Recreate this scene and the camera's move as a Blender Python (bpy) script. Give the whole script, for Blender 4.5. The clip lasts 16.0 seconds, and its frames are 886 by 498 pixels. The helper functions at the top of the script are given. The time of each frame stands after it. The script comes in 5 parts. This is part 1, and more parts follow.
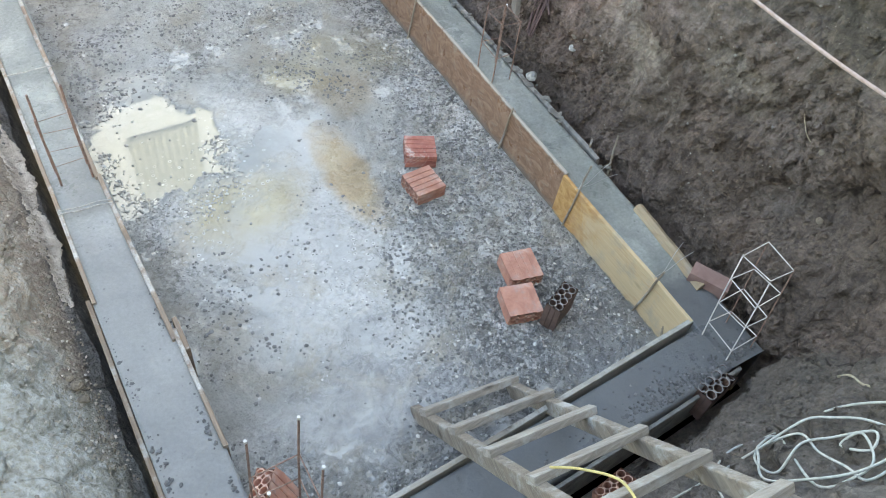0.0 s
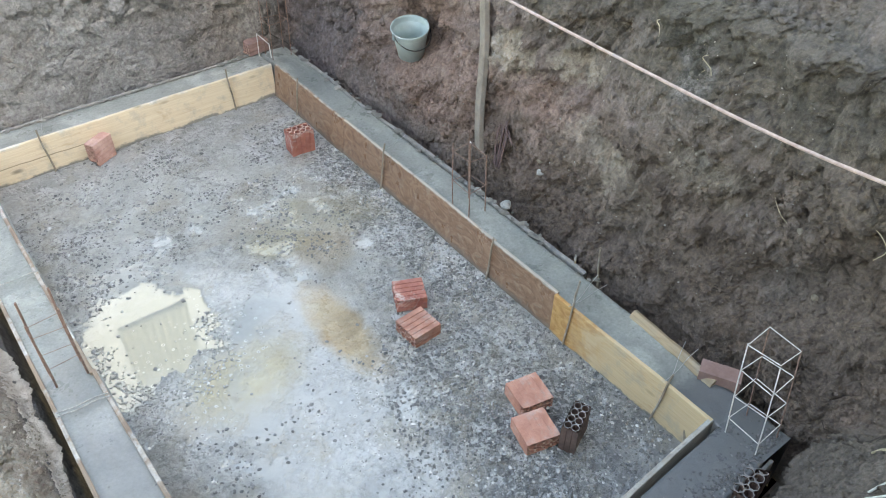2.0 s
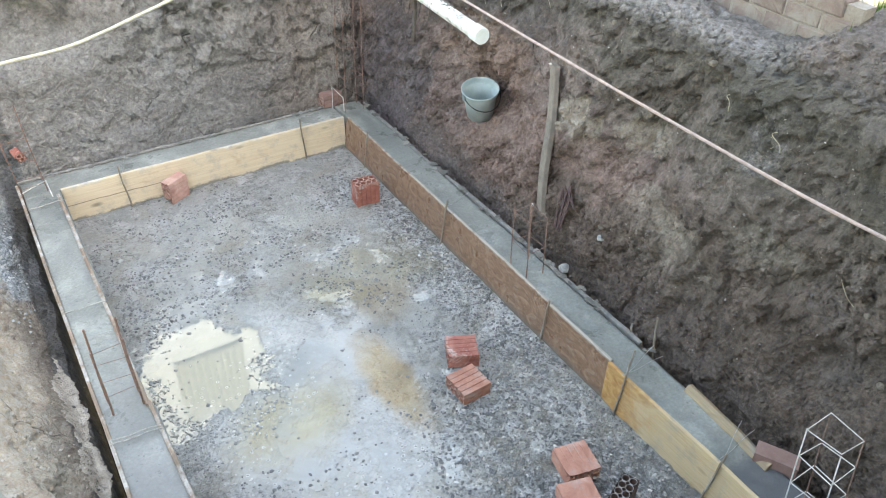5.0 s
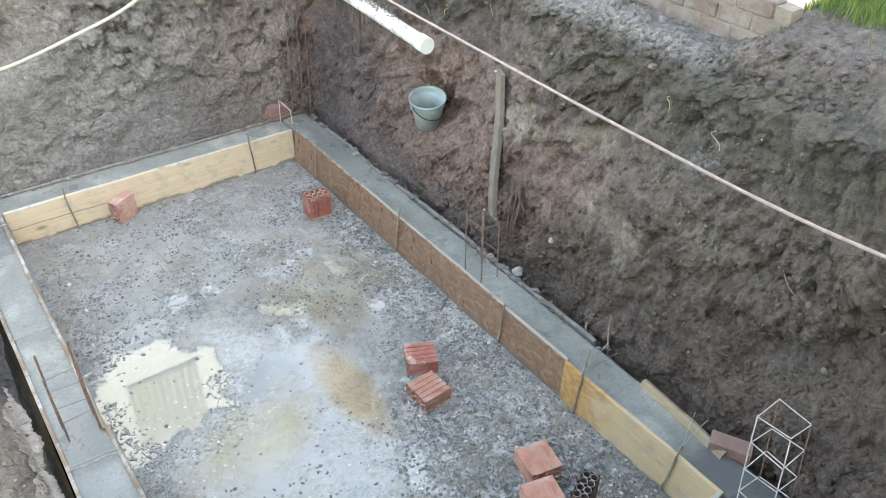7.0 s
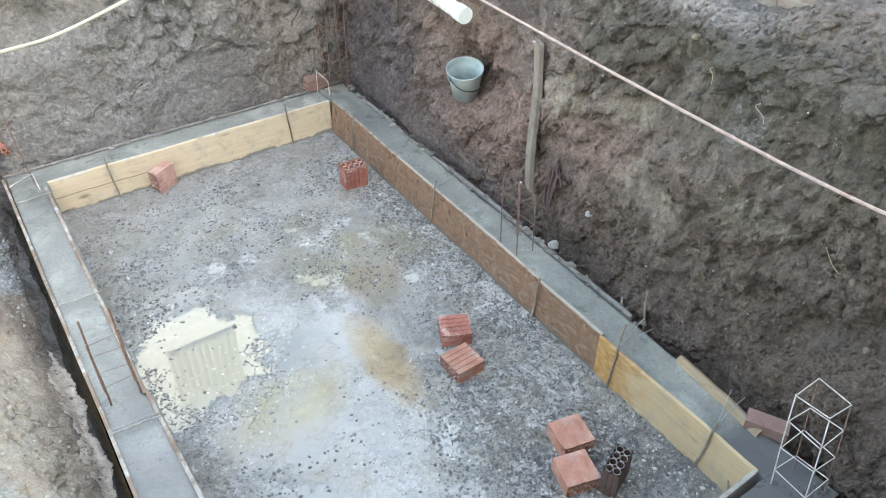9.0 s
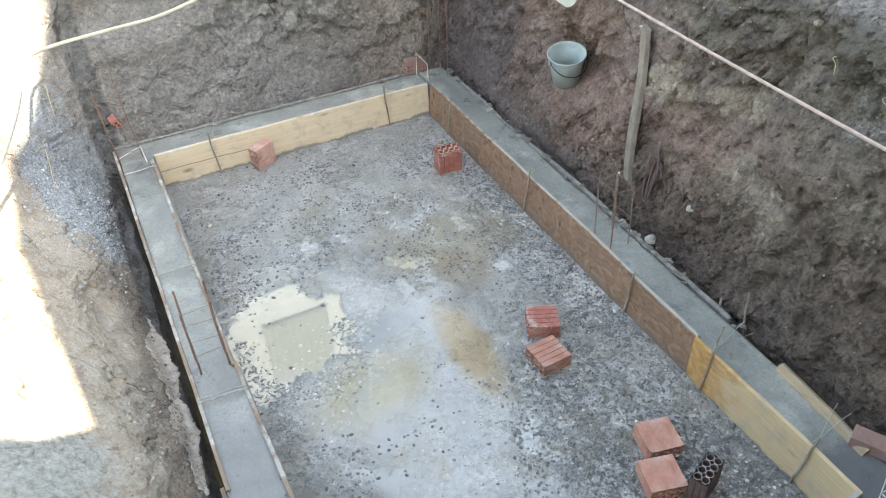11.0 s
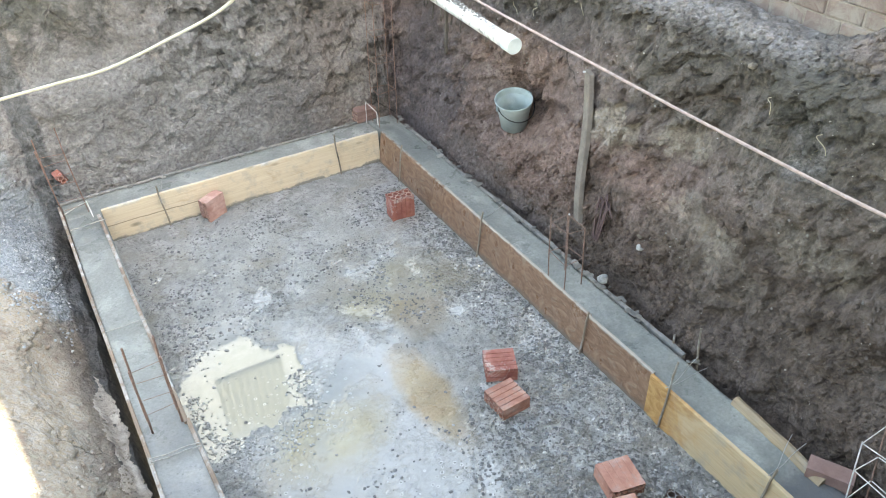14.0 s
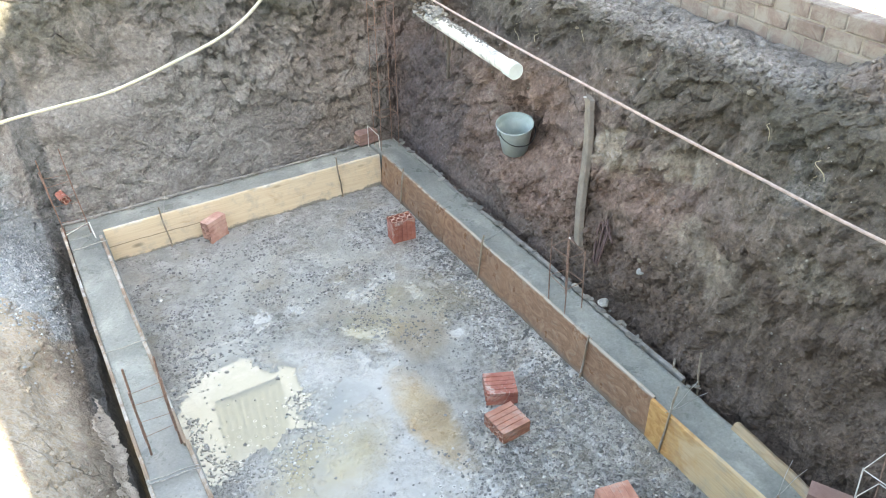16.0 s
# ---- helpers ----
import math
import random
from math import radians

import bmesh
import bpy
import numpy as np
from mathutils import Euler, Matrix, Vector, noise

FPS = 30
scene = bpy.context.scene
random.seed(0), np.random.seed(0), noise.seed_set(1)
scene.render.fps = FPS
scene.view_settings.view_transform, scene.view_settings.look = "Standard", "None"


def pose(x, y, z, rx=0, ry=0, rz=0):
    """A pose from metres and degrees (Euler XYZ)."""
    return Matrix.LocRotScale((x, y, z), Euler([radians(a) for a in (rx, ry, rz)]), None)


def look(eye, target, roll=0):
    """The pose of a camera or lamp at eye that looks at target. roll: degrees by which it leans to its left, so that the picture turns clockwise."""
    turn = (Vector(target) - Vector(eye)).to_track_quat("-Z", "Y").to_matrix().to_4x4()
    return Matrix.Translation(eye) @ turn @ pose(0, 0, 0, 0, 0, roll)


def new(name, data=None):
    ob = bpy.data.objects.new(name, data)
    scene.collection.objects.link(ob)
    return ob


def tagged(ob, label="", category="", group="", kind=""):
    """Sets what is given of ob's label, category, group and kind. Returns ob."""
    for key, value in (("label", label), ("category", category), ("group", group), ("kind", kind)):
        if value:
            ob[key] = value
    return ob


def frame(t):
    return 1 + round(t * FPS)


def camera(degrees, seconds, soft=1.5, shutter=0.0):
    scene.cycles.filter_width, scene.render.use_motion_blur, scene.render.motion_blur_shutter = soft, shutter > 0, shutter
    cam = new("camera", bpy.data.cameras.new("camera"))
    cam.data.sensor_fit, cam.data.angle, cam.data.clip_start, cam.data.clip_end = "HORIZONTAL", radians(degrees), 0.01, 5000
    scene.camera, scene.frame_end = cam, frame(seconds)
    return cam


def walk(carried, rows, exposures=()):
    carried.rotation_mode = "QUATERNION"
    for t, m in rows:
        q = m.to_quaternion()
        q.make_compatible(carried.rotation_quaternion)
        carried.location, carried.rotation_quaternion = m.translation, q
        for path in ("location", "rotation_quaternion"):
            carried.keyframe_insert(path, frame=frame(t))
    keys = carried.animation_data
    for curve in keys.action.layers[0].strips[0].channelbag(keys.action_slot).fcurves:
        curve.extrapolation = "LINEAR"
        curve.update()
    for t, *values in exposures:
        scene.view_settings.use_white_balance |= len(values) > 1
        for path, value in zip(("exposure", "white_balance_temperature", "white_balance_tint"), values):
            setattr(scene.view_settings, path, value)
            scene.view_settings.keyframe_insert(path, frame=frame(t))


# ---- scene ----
cam = camera(58.8, 16.0, 0.95)
PATH = [
    (0, (-2.622, -1.207, 3.661), (-1.842, -0.224, 2.103), 10.4),
    (0.5, (-2.607, -1.194, 3.645), (-1.7, -0.223, 2.15), 5.7),
    (1, (-2.623, -1.209, 3.661), (-1.651, -0.129, 2.286), 1.4),
    (1.5, (-2.619, -1.205, 3.659), (-1.672, -0.052, 2.327), 1.0),
    (2, (-2.621, -1.207, 3.661), (-1.7, -0.015, 2.345), 0.5),
    (2.5, (-2.623, -1.208, 3.662), (-1.73, 0.023, 2.363), 0.2),
    (3, (-2.641, -1.226, 3.681), (-1.781, 0.05, 2.404), 0.5),
    (3.5, (-2.626, -1.213, 3.668), (-1.811, 0.121, 2.421), -0.2),
    (4, (-2.632, -1.218, 3.673), (-1.84, 0.157, 2.456), 0.2),
    (4.2, (-2.639, -1.224, 3.679), (-1.833, 0.149, 2.468), 0.2),
    (6.3, (-2.649, -1.23, 3.689), (-1.767, 0.1, 2.483), 2.0),
    (6.5, (-2.658, -1.239, 3.696), (-1.794, 0.108, 2.497), 2.7),
    (7, (-2.672, -1.251, 3.71), (-1.712, 0.041, 2.523), 1.2),
    (7.5, (-2.668, -1.249, 3.711), (-1.662, 0.021, 2.538), 0.0),
    (8, (-2.681, -1.261, 3.722), (-1.805, 0.115, 2.564), -0.9),
    (8.2, (-2.691, -1.27, 3.731), (-1.838, 0.1, 2.55), -0.4),
    (10.3, (-2.605, -1.195, 3.647), (-1.718, 0.07, 2.377), -0.8),
    (10.5, (-2.613, -1.201, 3.654), (-1.823, 0.136, 2.394), -2.0),
    (11, (-2.609, -1.197, 3.648), (-1.965, 0.212, 2.383), -2.8),
    (11.5, (-2.599, -1.189, 3.64), (-1.872, 0.216, 2.415), -2.1),
    (12, (-2.602, -1.192, 3.643), (-1.809, 0.21, 2.458), -2.0),
    (12.5, (-2.601, -1.193, 3.642), (-1.746, 0.18, 2.466), -1.4),
    (13, (-2.604, -1.195, 3.645), (-1.737, 0.174, 2.472), -1.7),
    (13.5, (-2.607, -1.197, 3.648), (-1.773, 0.165, 2.445), -1.7),
    (14, (-2.608, -1.197, 3.649), (-1.826, 0.219, 2.471), -2.0),
    (14.5, (-2.606, -1.197, 3.648), (-1.772, 0.21, 2.498), -1.3),
    (15, (-2.605, -1.196, 3.647), (-1.762, 0.209, 2.5), -1.5),
    (15.5, (-2.605, -1.196, 3.647), (-1.745, 0.211, 2.516), -1.7),
    (16, (-2.619, -1.208, 3.66), (-1.82, 0.236, 2.53), -1.6),
]
walk(cam, [(t, look(eye, target, roll)) for t, eye, target, roll in PATH],
     [(0.0, 2.90, 9300, 7), (4.2, 2.94, 9300, 7), (6.5, 2.92, 9300, 7), (8.0, 3.0, 9300, 7), (10.3, 2.94, 9300, 7), (10.8, 2.92, 9300, 7), (11.0, 2.77, 9300, 7), (11.2, 2.58, 9300, 7), (11.35, 2.38, 9300, 7), (11.5, 2.32, 9300, 7), (11.7, 2.62, 9300, 7), (11.9, 2.88, 9300, 7), (12.2, 2.94, 9300, 7), (16.0, 3.02, 9300, 7)])

# ---- light ----
SUN_ELEVATION, SUN_AZIMUTH = 45.0, 172.0      # degrees; azimuth from +y towards +x
world = bpy.data.worlds.new("sky")
scene.world = world
world.use_nodes = True
sky = world.node_tree.nodes.new("ShaderNodeTexSky")
sky.sky_type = "NISHITA"
sky.sun_disc = False
sky.sun_elevation, sky.sun_rotation = radians(SUN_ELEVATION), radians(SUN_AZIMUTH)
back = world.node_tree.nodes["Background"]
back.inputs["Strength"].default_value = 0.15
world.node_tree.links.new(sky.outputs["Color"], back.inputs["Color"])
sun = new("sun", bpy.data.lights.new("sun", "SUN"))
sun.data.energy, sun.data.angle, sun.data.color = 5.0, radians(0.6), (1.0, 0.97, 0.93)
sa, se = radians(SUN_AZIMUTH), radians(SUN_ELEVATION)
sun.matrix_world = look((0, 0, 20), Vector((0, 0, 20)) - Vector((math.sin(sa) * math.cos(se), math.cos(sa) * math.cos(se), math.sin(se))))


# ---- materials ----
class Mat:
    """A small builder for procedural node materials."""

    def __init__(self, name, rough=0.8, metal=0.0, spec=0.5):
        self.m = bpy.data.materials.new(name)
        self.m.use_nodes = True
        self.t = self.m.node_tree
        self.b = self.t.nodes["Principled BSDF"]
        self.b.inputs["Roughness"].default_value = rough
        self.b.inputs["Metallic"].default_value = metal
        self.b.inputs["Specular IOR Level"].default_value = spec
        self.geo = self.t.nodes.new("ShaderNodeTexCoord").outputs["Object"]

    def node(self, kind, **values):
        n = self.t.nodes.new(kind)
        for k, v in values.items():
            n.inputs[k].default_value = v
        return n

    def link(self, a, b):
        self.t.links.new(a, b)

    def space(self, scale=(1, 1, 1), at=(0, 0, 0), turn=(0, 0, 0)):
        n = self.node("ShaderNodeMapping", Scale=scale, Location=at, Rotation=turn)
        self.link(self.geo, n.inputs["Vector"])
        return n.outputs["Vector"]

    def noise(self, scale, detail=4.0, rough=0.55, distort=0.0, at=None):
        n = self.node("ShaderNodeTexNoise", Scale=scale, Detail=detail, Roughness=rough, Distortion=distort)
        self.link(at if at is not None else self.geo, n.inputs["Vector"])
        return n.outputs["Fac"]

    def cells(self, scale, feature="F1", at=None, random=1.0):
        n = self.node("ShaderNodeTexVoronoi", Scale=scale, Randomness=random)
        n.feature = feature
        self.link(at if at is not None else self.geo, n.inputs["Vector"])
        return n.outputs["Distance"]

    def ramp(self, fac, *stops):
        n = self.t.nodes.new("ShaderNodeValToRGB")
        e = n.color_ramp.elements
        while len(e) < len(stops):
            e.new(0.5)
        for k, (p, c) in zip(e, stops):
            k.position = p
            k.color = (c, c, c, 1) if isinstance(c, (int, float)) else (*c, 1)
        self.link(fac, n.inputs["Fac"])
        return n.outputs["Color"]

    def mix(self, fac, a, b, kind="MIX"):
        n = self.t.nodes.new("ShaderNodeMix")
        n.data_type, n.blend_type = "RGBA", kind
        for socket, v in ((n.inputs[0], fac), (n.inputs[6], a), (n.inputs[7], b)):
            if isinstance(v, (int, float)):
                socket.default_value = v if socket.type == "VALUE" else (v, v, v, 1)
            elif isinstance(v, tuple):
                socket.default_value = (*v, 1)
            else:
                self.link(v, socket)
        return n.outputs[2]

    def math(self, op, a, b=0.0, clamp=False):
        n = self.t.nodes.new("ShaderNodeMath")
        n.operation, n.use_clamp = op, clamp
        for socket, v in zip(n.inputs, (a, b)):
            if isinstance(v, (int, float)):
                socket.default_value = v
            else:
                self.link(v, socket)
        return n.outputs[0]

    def axis(self, k, at=None):
        n = self.t.nodes.new("ShaderNodeSeparateXYZ")
        self.link(at if at is not None else self.geo, n.inputs[0])
        return n.outputs[k]

    def spot(self, x, y, rx, ry, turn=0.0, ragged=0.5, scale=5.0, soft=0.12, axes=(0, 1)):
        """A ragged patch on a level surface, or on the plane of two other axes: 1 inside, 0 outside."""
        c, s = math.cos(radians(turn)), math.sin(radians(turn))
        dx, dy = self.math("SUBTRACT", self.axis(axes[0]), x), self.math("SUBTRACT", self.axis(axes[1]), y)
        u = self.math("DIVIDE", self.math("ADD", self.math("MULTIPLY", dx, c), self.math("MULTIPLY", dy, s)), rx)
        v = self.math("DIVIDE", self.math("SUBTRACT", self.math("MULTIPLY", dy, c), self.math("MULTIPLY", dx, s)), ry)
        d = self.math("SQRT", self.math("ADD", self.math("MULTIPLY", u, u), self.math("MULTIPLY", v, v)))
        n = self.math("MULTIPLY", self.math("SUBTRACT", self.noise(scale, 5.0, 0.6), 0.5), 2 * ragged)
        return self.ramp(self.math("SUBTRACT", 1.5, self.math("ADD", d, n)), (0.5 - soft, 0.0), (0.5 + soft, 1.0))

    def spots(self, rows, **shape):
        """The union of several patches."""
        out = None
        for row in rows:
            one = self.spot(*row, **shape)
            out = one if out is None else self.math("MAXIMUM", out, one)
        return out

    def random(self):
        return self.t.nodes.new("ShaderNodeObjectInfo").outputs["Random"]

    def island(self):
        return self.t.nodes.new("ShaderNodeNewGeometry").outputs["Random Per Island"]

    def colour(self, v):
        if isinstance(v, tuple):
            self.b.inputs["Base Color"].default_value = (*v, 1)
        else:
            self.link(v, self.b.inputs["Base Color"])
        return self

    def rough(self, v):
        self.link(v, self.b.inputs["Roughness"])
        return self

    def bump(self, height, distance=0.01, strength=1.0):
        n = self.node("ShaderNodeBump", Strength=strength, Distance=distance)
        self.link(height, n.inputs["Height"])
        self.link(n.outputs["Normal"], self.b.inputs["Normal"])
        return self



def earth_material():
    k = Mat("earth", 0.9, spec=0.3)
    big = k.noise(0.9, 5, 0.6, 0.6)
    col = k.ramp(big, (0.36, (0.25, 0.21, 0.185)), (0.5, (0.38, 0.312, 0.27)), (0.62, (0.48, 0.4, 0.345)))
    mid = k.noise(5.0, 6, 0.62, 0.8)
    col = k.mix(k.ramp(mid, (0.55, 0.0), (0.66, 0.6)), col, (0.52, 0.445, 0.385))           # dry clay
    damp = k.noise(1.6, 6, 0.65, 1.0, k.space((1, 1, 1.6), (3.1, 0.7, 5.3)))
    col = k.mix(k.ramp(damp, (0.52, 0.0), (0.66, 0.6)), col, (0.21, 0.193, 0.183))       # damp grey soil
    wob = k.math("MULTIPLY", k.math("SUBTRACT", k.noise(1.8, 5, 0.6, 0.5, k.space((1, 1, 1), (5, 2, 8))), 0.5), 0.9)
    level = k.math("ADD", k.axis(2), wob)
    east = k.ramp(k.math("MULTIPLY", k.axis(0), 1.0), (0.3, 0.0), (0.4, 1.0))
    seam = k.math("MULTIPLY", k.ramp(k.math("MULTIPLY", level, 0.5), (0.15, 0.0), (0.24, 1.0), (0.58, 1.0), (0.72, 0.0)), east)
    col = k.mix(k.math("MULTIPLY", seam, 0.7), col, k.ramp(k.noise(3.5, 7, 0.68, 0.6), (0.3, (0.3, 0.215, 0.18)), (0.52, (0.46, 0.34, 0.29)), (0.66, (0.62, 0.51, 0.43))))      # reddish clay seam
    top = k.math("MULTIPLY", k.ramp(k.math("MULTIPLY", level, 0.4), (0.6, 0.0), (0.72, 1.0)), k.ramp(k.math("MULTIPLY", k.axis(2), 0.4), (0.79, 1.0), (0.82, 0.0)))
    col = k.mix(k.math("MULTIPLY", top, 0.85), col, k.ramp(k.noise(4, 6, 0.65, 0.5), (0.3, (0.14, 0.13, 0.112)), (0.7, (0.27, 0.255, 0.215))))       # dark topsoil
    north = k.math("MULTIPLY", k.ramp(k.math("MULTIPLY", k.axis(1), 0.16), (0.79, 0.0), (0.81, 1.0)), k.ramp(k.math("MULTIPLY", k.axis(0), -0.3), (0.05, 0.0), (0.3, 1.0)))
    col = k.mix(k.math("MULTIPLY", k.math("MULTIPLY", north, k.ramp(k.math("MULTIPLY", level, 0.4), (0.5, 1.0), (0.8, 0.0))), 0.8), col, k.ramp(k.noise(4, 6, 0.65, 0.5), (0.3, (0.37, 0.342, 0.318)), (0.7, (0.58, 0.545, 0.515))))   # paler towards -x: bounce from the sunlit ground put into the colour
    face = {"axes": (1, 2), "turn": 0.0, "ragged": 0.9, "scale": 5.0, "soft": 0.22}
    clay = k.math("MULTIPLY", east, k.spots([(2.28, 1.22, 0.24, 0.13), (1.75, 1.34, 0.18, 0.11), (1.42, 0.88, 0.34, 0.2), (1.1, 0.74, 0.28, 0.2), (0.75, 1.15, 0.3, 0.12)], **face))
    col = k.mix(k.math("MULTIPLY", clay, 0.85), col, k.ramp(k.noise(9, 7, 0.7, 0.6), (0.32, (0.46, 0.39, 0.3)), (0.66, (0.84, 0.75, 0.61))))       # dried pale clay
    red = k.math("MULTIPLY", east, k.spots([(2.75, 0.78, 0.7, 0.34), (2.1, 0.85, 0.5, 0.3), (3.4, 1.25, 0.5, 0.25)], **face))
    col = k.mix(k.math("MULTIPLY", red, 0.55), col, k.ramp(k.noise(7, 7, 0.7, 0.5), (0.32, (0.38, 0.25, 0.195)), (0.68, (0.68, 0.49, 0.395))))
    slate = k.math("MULTIPLY", east, k.spots([(4.7, 0.7, 0.6, 0.75), (1.75, 0.22, 0.6, 0.22), (0.8, 0.32, 0.7, 0.26), (-0.2, 0.7, 0.35, 0.35)], **face))
    col = k.mix(k.math("MULTIPLY", slate, 0.65), col, k.ramp(k.noise(8, 7, 0.7, 0.5), (0.32, (0.15, 0.138, 0.145)), (0.68, (0.3, 0.275, 0.275))))       # damp slate-grey soil
    olive = k.math("MULTIPLY", east, k.spots([(0.3, 1.2, 1.1, 0.8), (1.5, 1.65, 0.7, 0.25)], **face))
    col = k.mix(k.math("MULTIPLY", olive, 0.55), col, k.ramp(k.noise(6, 7, 0.7, 0.5), (0.32, (0.19, 0.172, 0.142)), (0.68, (0.36, 0.325, 0.27))))
    gravel = k.math("MULTIPLY", east, k.spots([(1.03, 1.74, 0.14, 0.12), (0.95, 1.6, 0.1, 0.1)], **face))
    col = k.mix(k.math("MULTIPLY", gravel, 0.8), col, k.ramp(k.noise(40, 5, 0.75), (0.38, (0.2, 0.2, 0.195)), (0.6, (0.66, 0.65, 0.62))))
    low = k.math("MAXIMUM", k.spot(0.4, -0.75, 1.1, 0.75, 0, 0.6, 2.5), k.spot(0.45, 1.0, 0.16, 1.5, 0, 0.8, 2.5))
    col = k.mix(k.math("MULTIPLY", low, 0.75), col, k.ramp(k.noise(5, 5, 0.6), (0.3, (0.19, 0.15, 0.122)), (0.7, (0.34, 0.27, 0.22))))        # darker brown on the near bank and along the long bank's foot
    moss = k.noise(2.1, 5, 0.6, 0.5, k.space((1, 1, 1), (9.0, 2.0, 1.0)))
    col = k.mix(k.math("MULTIPLY", k.ramp(moss, (0.45, 0.0), (0.65, 0.8)), k.ramp(k.math("DIVIDE", k.axis(2), 2.2), (0.55, 0.0), (0.75, 1.0))), col, (0.14, 0.135, 0.1))
    dry = k.math("MULTIPLY", k.ramp(k.math("MULTIPLY", k.math("ADD", k.axis(0), k.math("MULTIPLY", k.noise(2.0, 5, 0.6), 0.5)), -0.25), (0.62, 0.0), (0.7, 1.0)), k.ramp(k.math("MULTIPLY", k.axis(1), 0.2), (0.8, 0.9), (0.95, 0.0)))
    col = k.mix(dry, col, k.ramp(k.noise(3.2, 6, 0.62, 0.6), (0.35, (0.67, 0.525, 0.39)), (0.65, (0.92, 0.76, 0.59))))      # dried-out tan soil
    # grey crushed stone spilled on one bank
    spill = k.spot(-3.0, 4.5, 0.34, 0.75, 8, 0.5, 4.0)
    grit = k.ramp(k.noise(45, 4, 0.7), (0.35, (0.42, 0.455, 0.47)), (0.62, (0.68, 0.72, 0.735)))
    col = k.mix(k.math("MULTIPLY", spill, 0.85), col, grit)
    mortar = k.math("MAXIMUM", k.spot(-3.12, 0.6, 0.4, 0.85, 15, 0.6, 4.0), k.spot(-3.5, 1.7, 0.34, 0.36, 0, 0.6, 4.0, 0.2))
    col = k.mix(k.math("MULTIPLY", mortar, 0.8), col, k.ramp(k.noise(30, 5, 0.65), (0.3, (0.48, 0.46, 0.39)), (0.7, (0.76, 0.74, 0.655))))
    ditch = k.spot(-2.73, 3.0, 0.12, 3.4, 0, 0.3, 3.0)
    col = k.mix(k.math("MULTIPLY", ditch, 0.8), col, k.ramp(k.noise(12, 6, 0.65), (0.3, (0.15, 0.15, 0.15)), (0.7, (0.29, 0.29, 0.285))))      # grey mud beside the boards
    ledge = k.math("MULTIPLY", k.math("MULTIPLY", k.ramp(k.math("MULTIPLY", k.math("ADD", k.axis(1), k.math("MULTIPLY", k.noise(2.0, 5, 0.6), 0.6)), 0.4), (0.52, 0.15), (0.72, 1.0)), k.ramp(k.math("MULTIPLY", k.axis(2), 0.4), (0.765, 0.0), (0.795, 1.0))), k.ramp(k.math("ADD", k.math("MULTIPLY", k.axis(0), 0.4), k.math("MULTIPLY", k.noise(2.5, 6, 0.65), 0.25)), (0.44, 0.0), (0.5, 1.0)))
    col = k.mix(k.math("MULTIPLY", ledge, 0.75), col, k.ramp(k.noise(18, 6, 0.7), (0.3, (0.4, 0.38, 0.35)), (0.7, (0.8, 0.785, 0.74))))   # old mortar dust
    fine = k.noise(30, 7, 0.7, 0.3)
    col = k.mix(0.65, col, k.ramp(fine, (0.3, 0.22), (0.7, 0.78)), "OVERLAY")
    grain = k.noise(75, 5, 0.75, 0.4, k.space((1, 1, 1), (2, 6, 3)))
    col = k.mix(k.ramp(grain, (0.6, 0.0), (0.7, 0.45)), col, (0.66, 0.6, 0.52))          # pale grit in the soil
    col = k.mix(k.ramp(k.noise(48, 5, 0.72, 0.5, k.space((1, 1, 1), (8, 1, 5))), (0.6, 0.0), (0.7, 0.4)), col, (0.12, 0.1, 0.088))
    crumbs = k.cells(55)
    warp = k.mix(0.3, k.geo, k.t.nodes.new("ShaderNodeTexNoise").outputs["Color"])
    crack = k.ramp(k.cells(4.5, "DISTANCE_TO_EDGE", warp), (0.0, 1.0), (0.022, 0.0))
    crack = k.math("MULTIPLY", crack, k.ramp(k.noise(2.4, 3, 0.5, 0.0, k.space((1, 1, 1), (4, 4, 4))), (0.56, 0.0), (0.66, 0.8)))
    col = k.mix(k.math("MULTIPLY", crack, 0.7), col, (0.035, 0.028, 0.022))
    relief = k.math("ADD", k.math("MULTIPLY", k.noise(11, 10, 0.68, 0.9), 1.3), k.math("MULTIPLY", crumbs, -0.16))
    chunk = k.node("ShaderNodeTexVoronoi", Scale=20.0)
    k.link(k.mix(0.06, k.geo, k.t.nodes.new("ShaderNodeTexNoise").outputs["Color"]), chunk.inputs["Vector"])
    step = k.math("MULTIPLY", k.ramp(chunk.outputs["Color"], (0.2, 0.0), (0.8, 1.0)), k.ramp(k.noise(2.8, 4, 0.6, 0.4, k.space((1, 1, 1), (7, 3, 2))), (0.42, 0.0), (0.6, 0.6)))
    relief = k.math("ADD", relief, step)
    relief = k.math("SUBTRACT", relief, k.math("MULTIPLY", crack, 0.35))
    col = k.mix(1.0, col, k.mix(east, (0.61, 0.65, 0.69), (0.655, 0.63, 0.655)), "MULTIPLY")
    relief = k.math("MULTIPLY", relief, k.math("SUBTRACT", 1.0, k.math("MULTIPLY", dry, 0.7)))
    return k.colour(col).bump(relief, 0.052).m


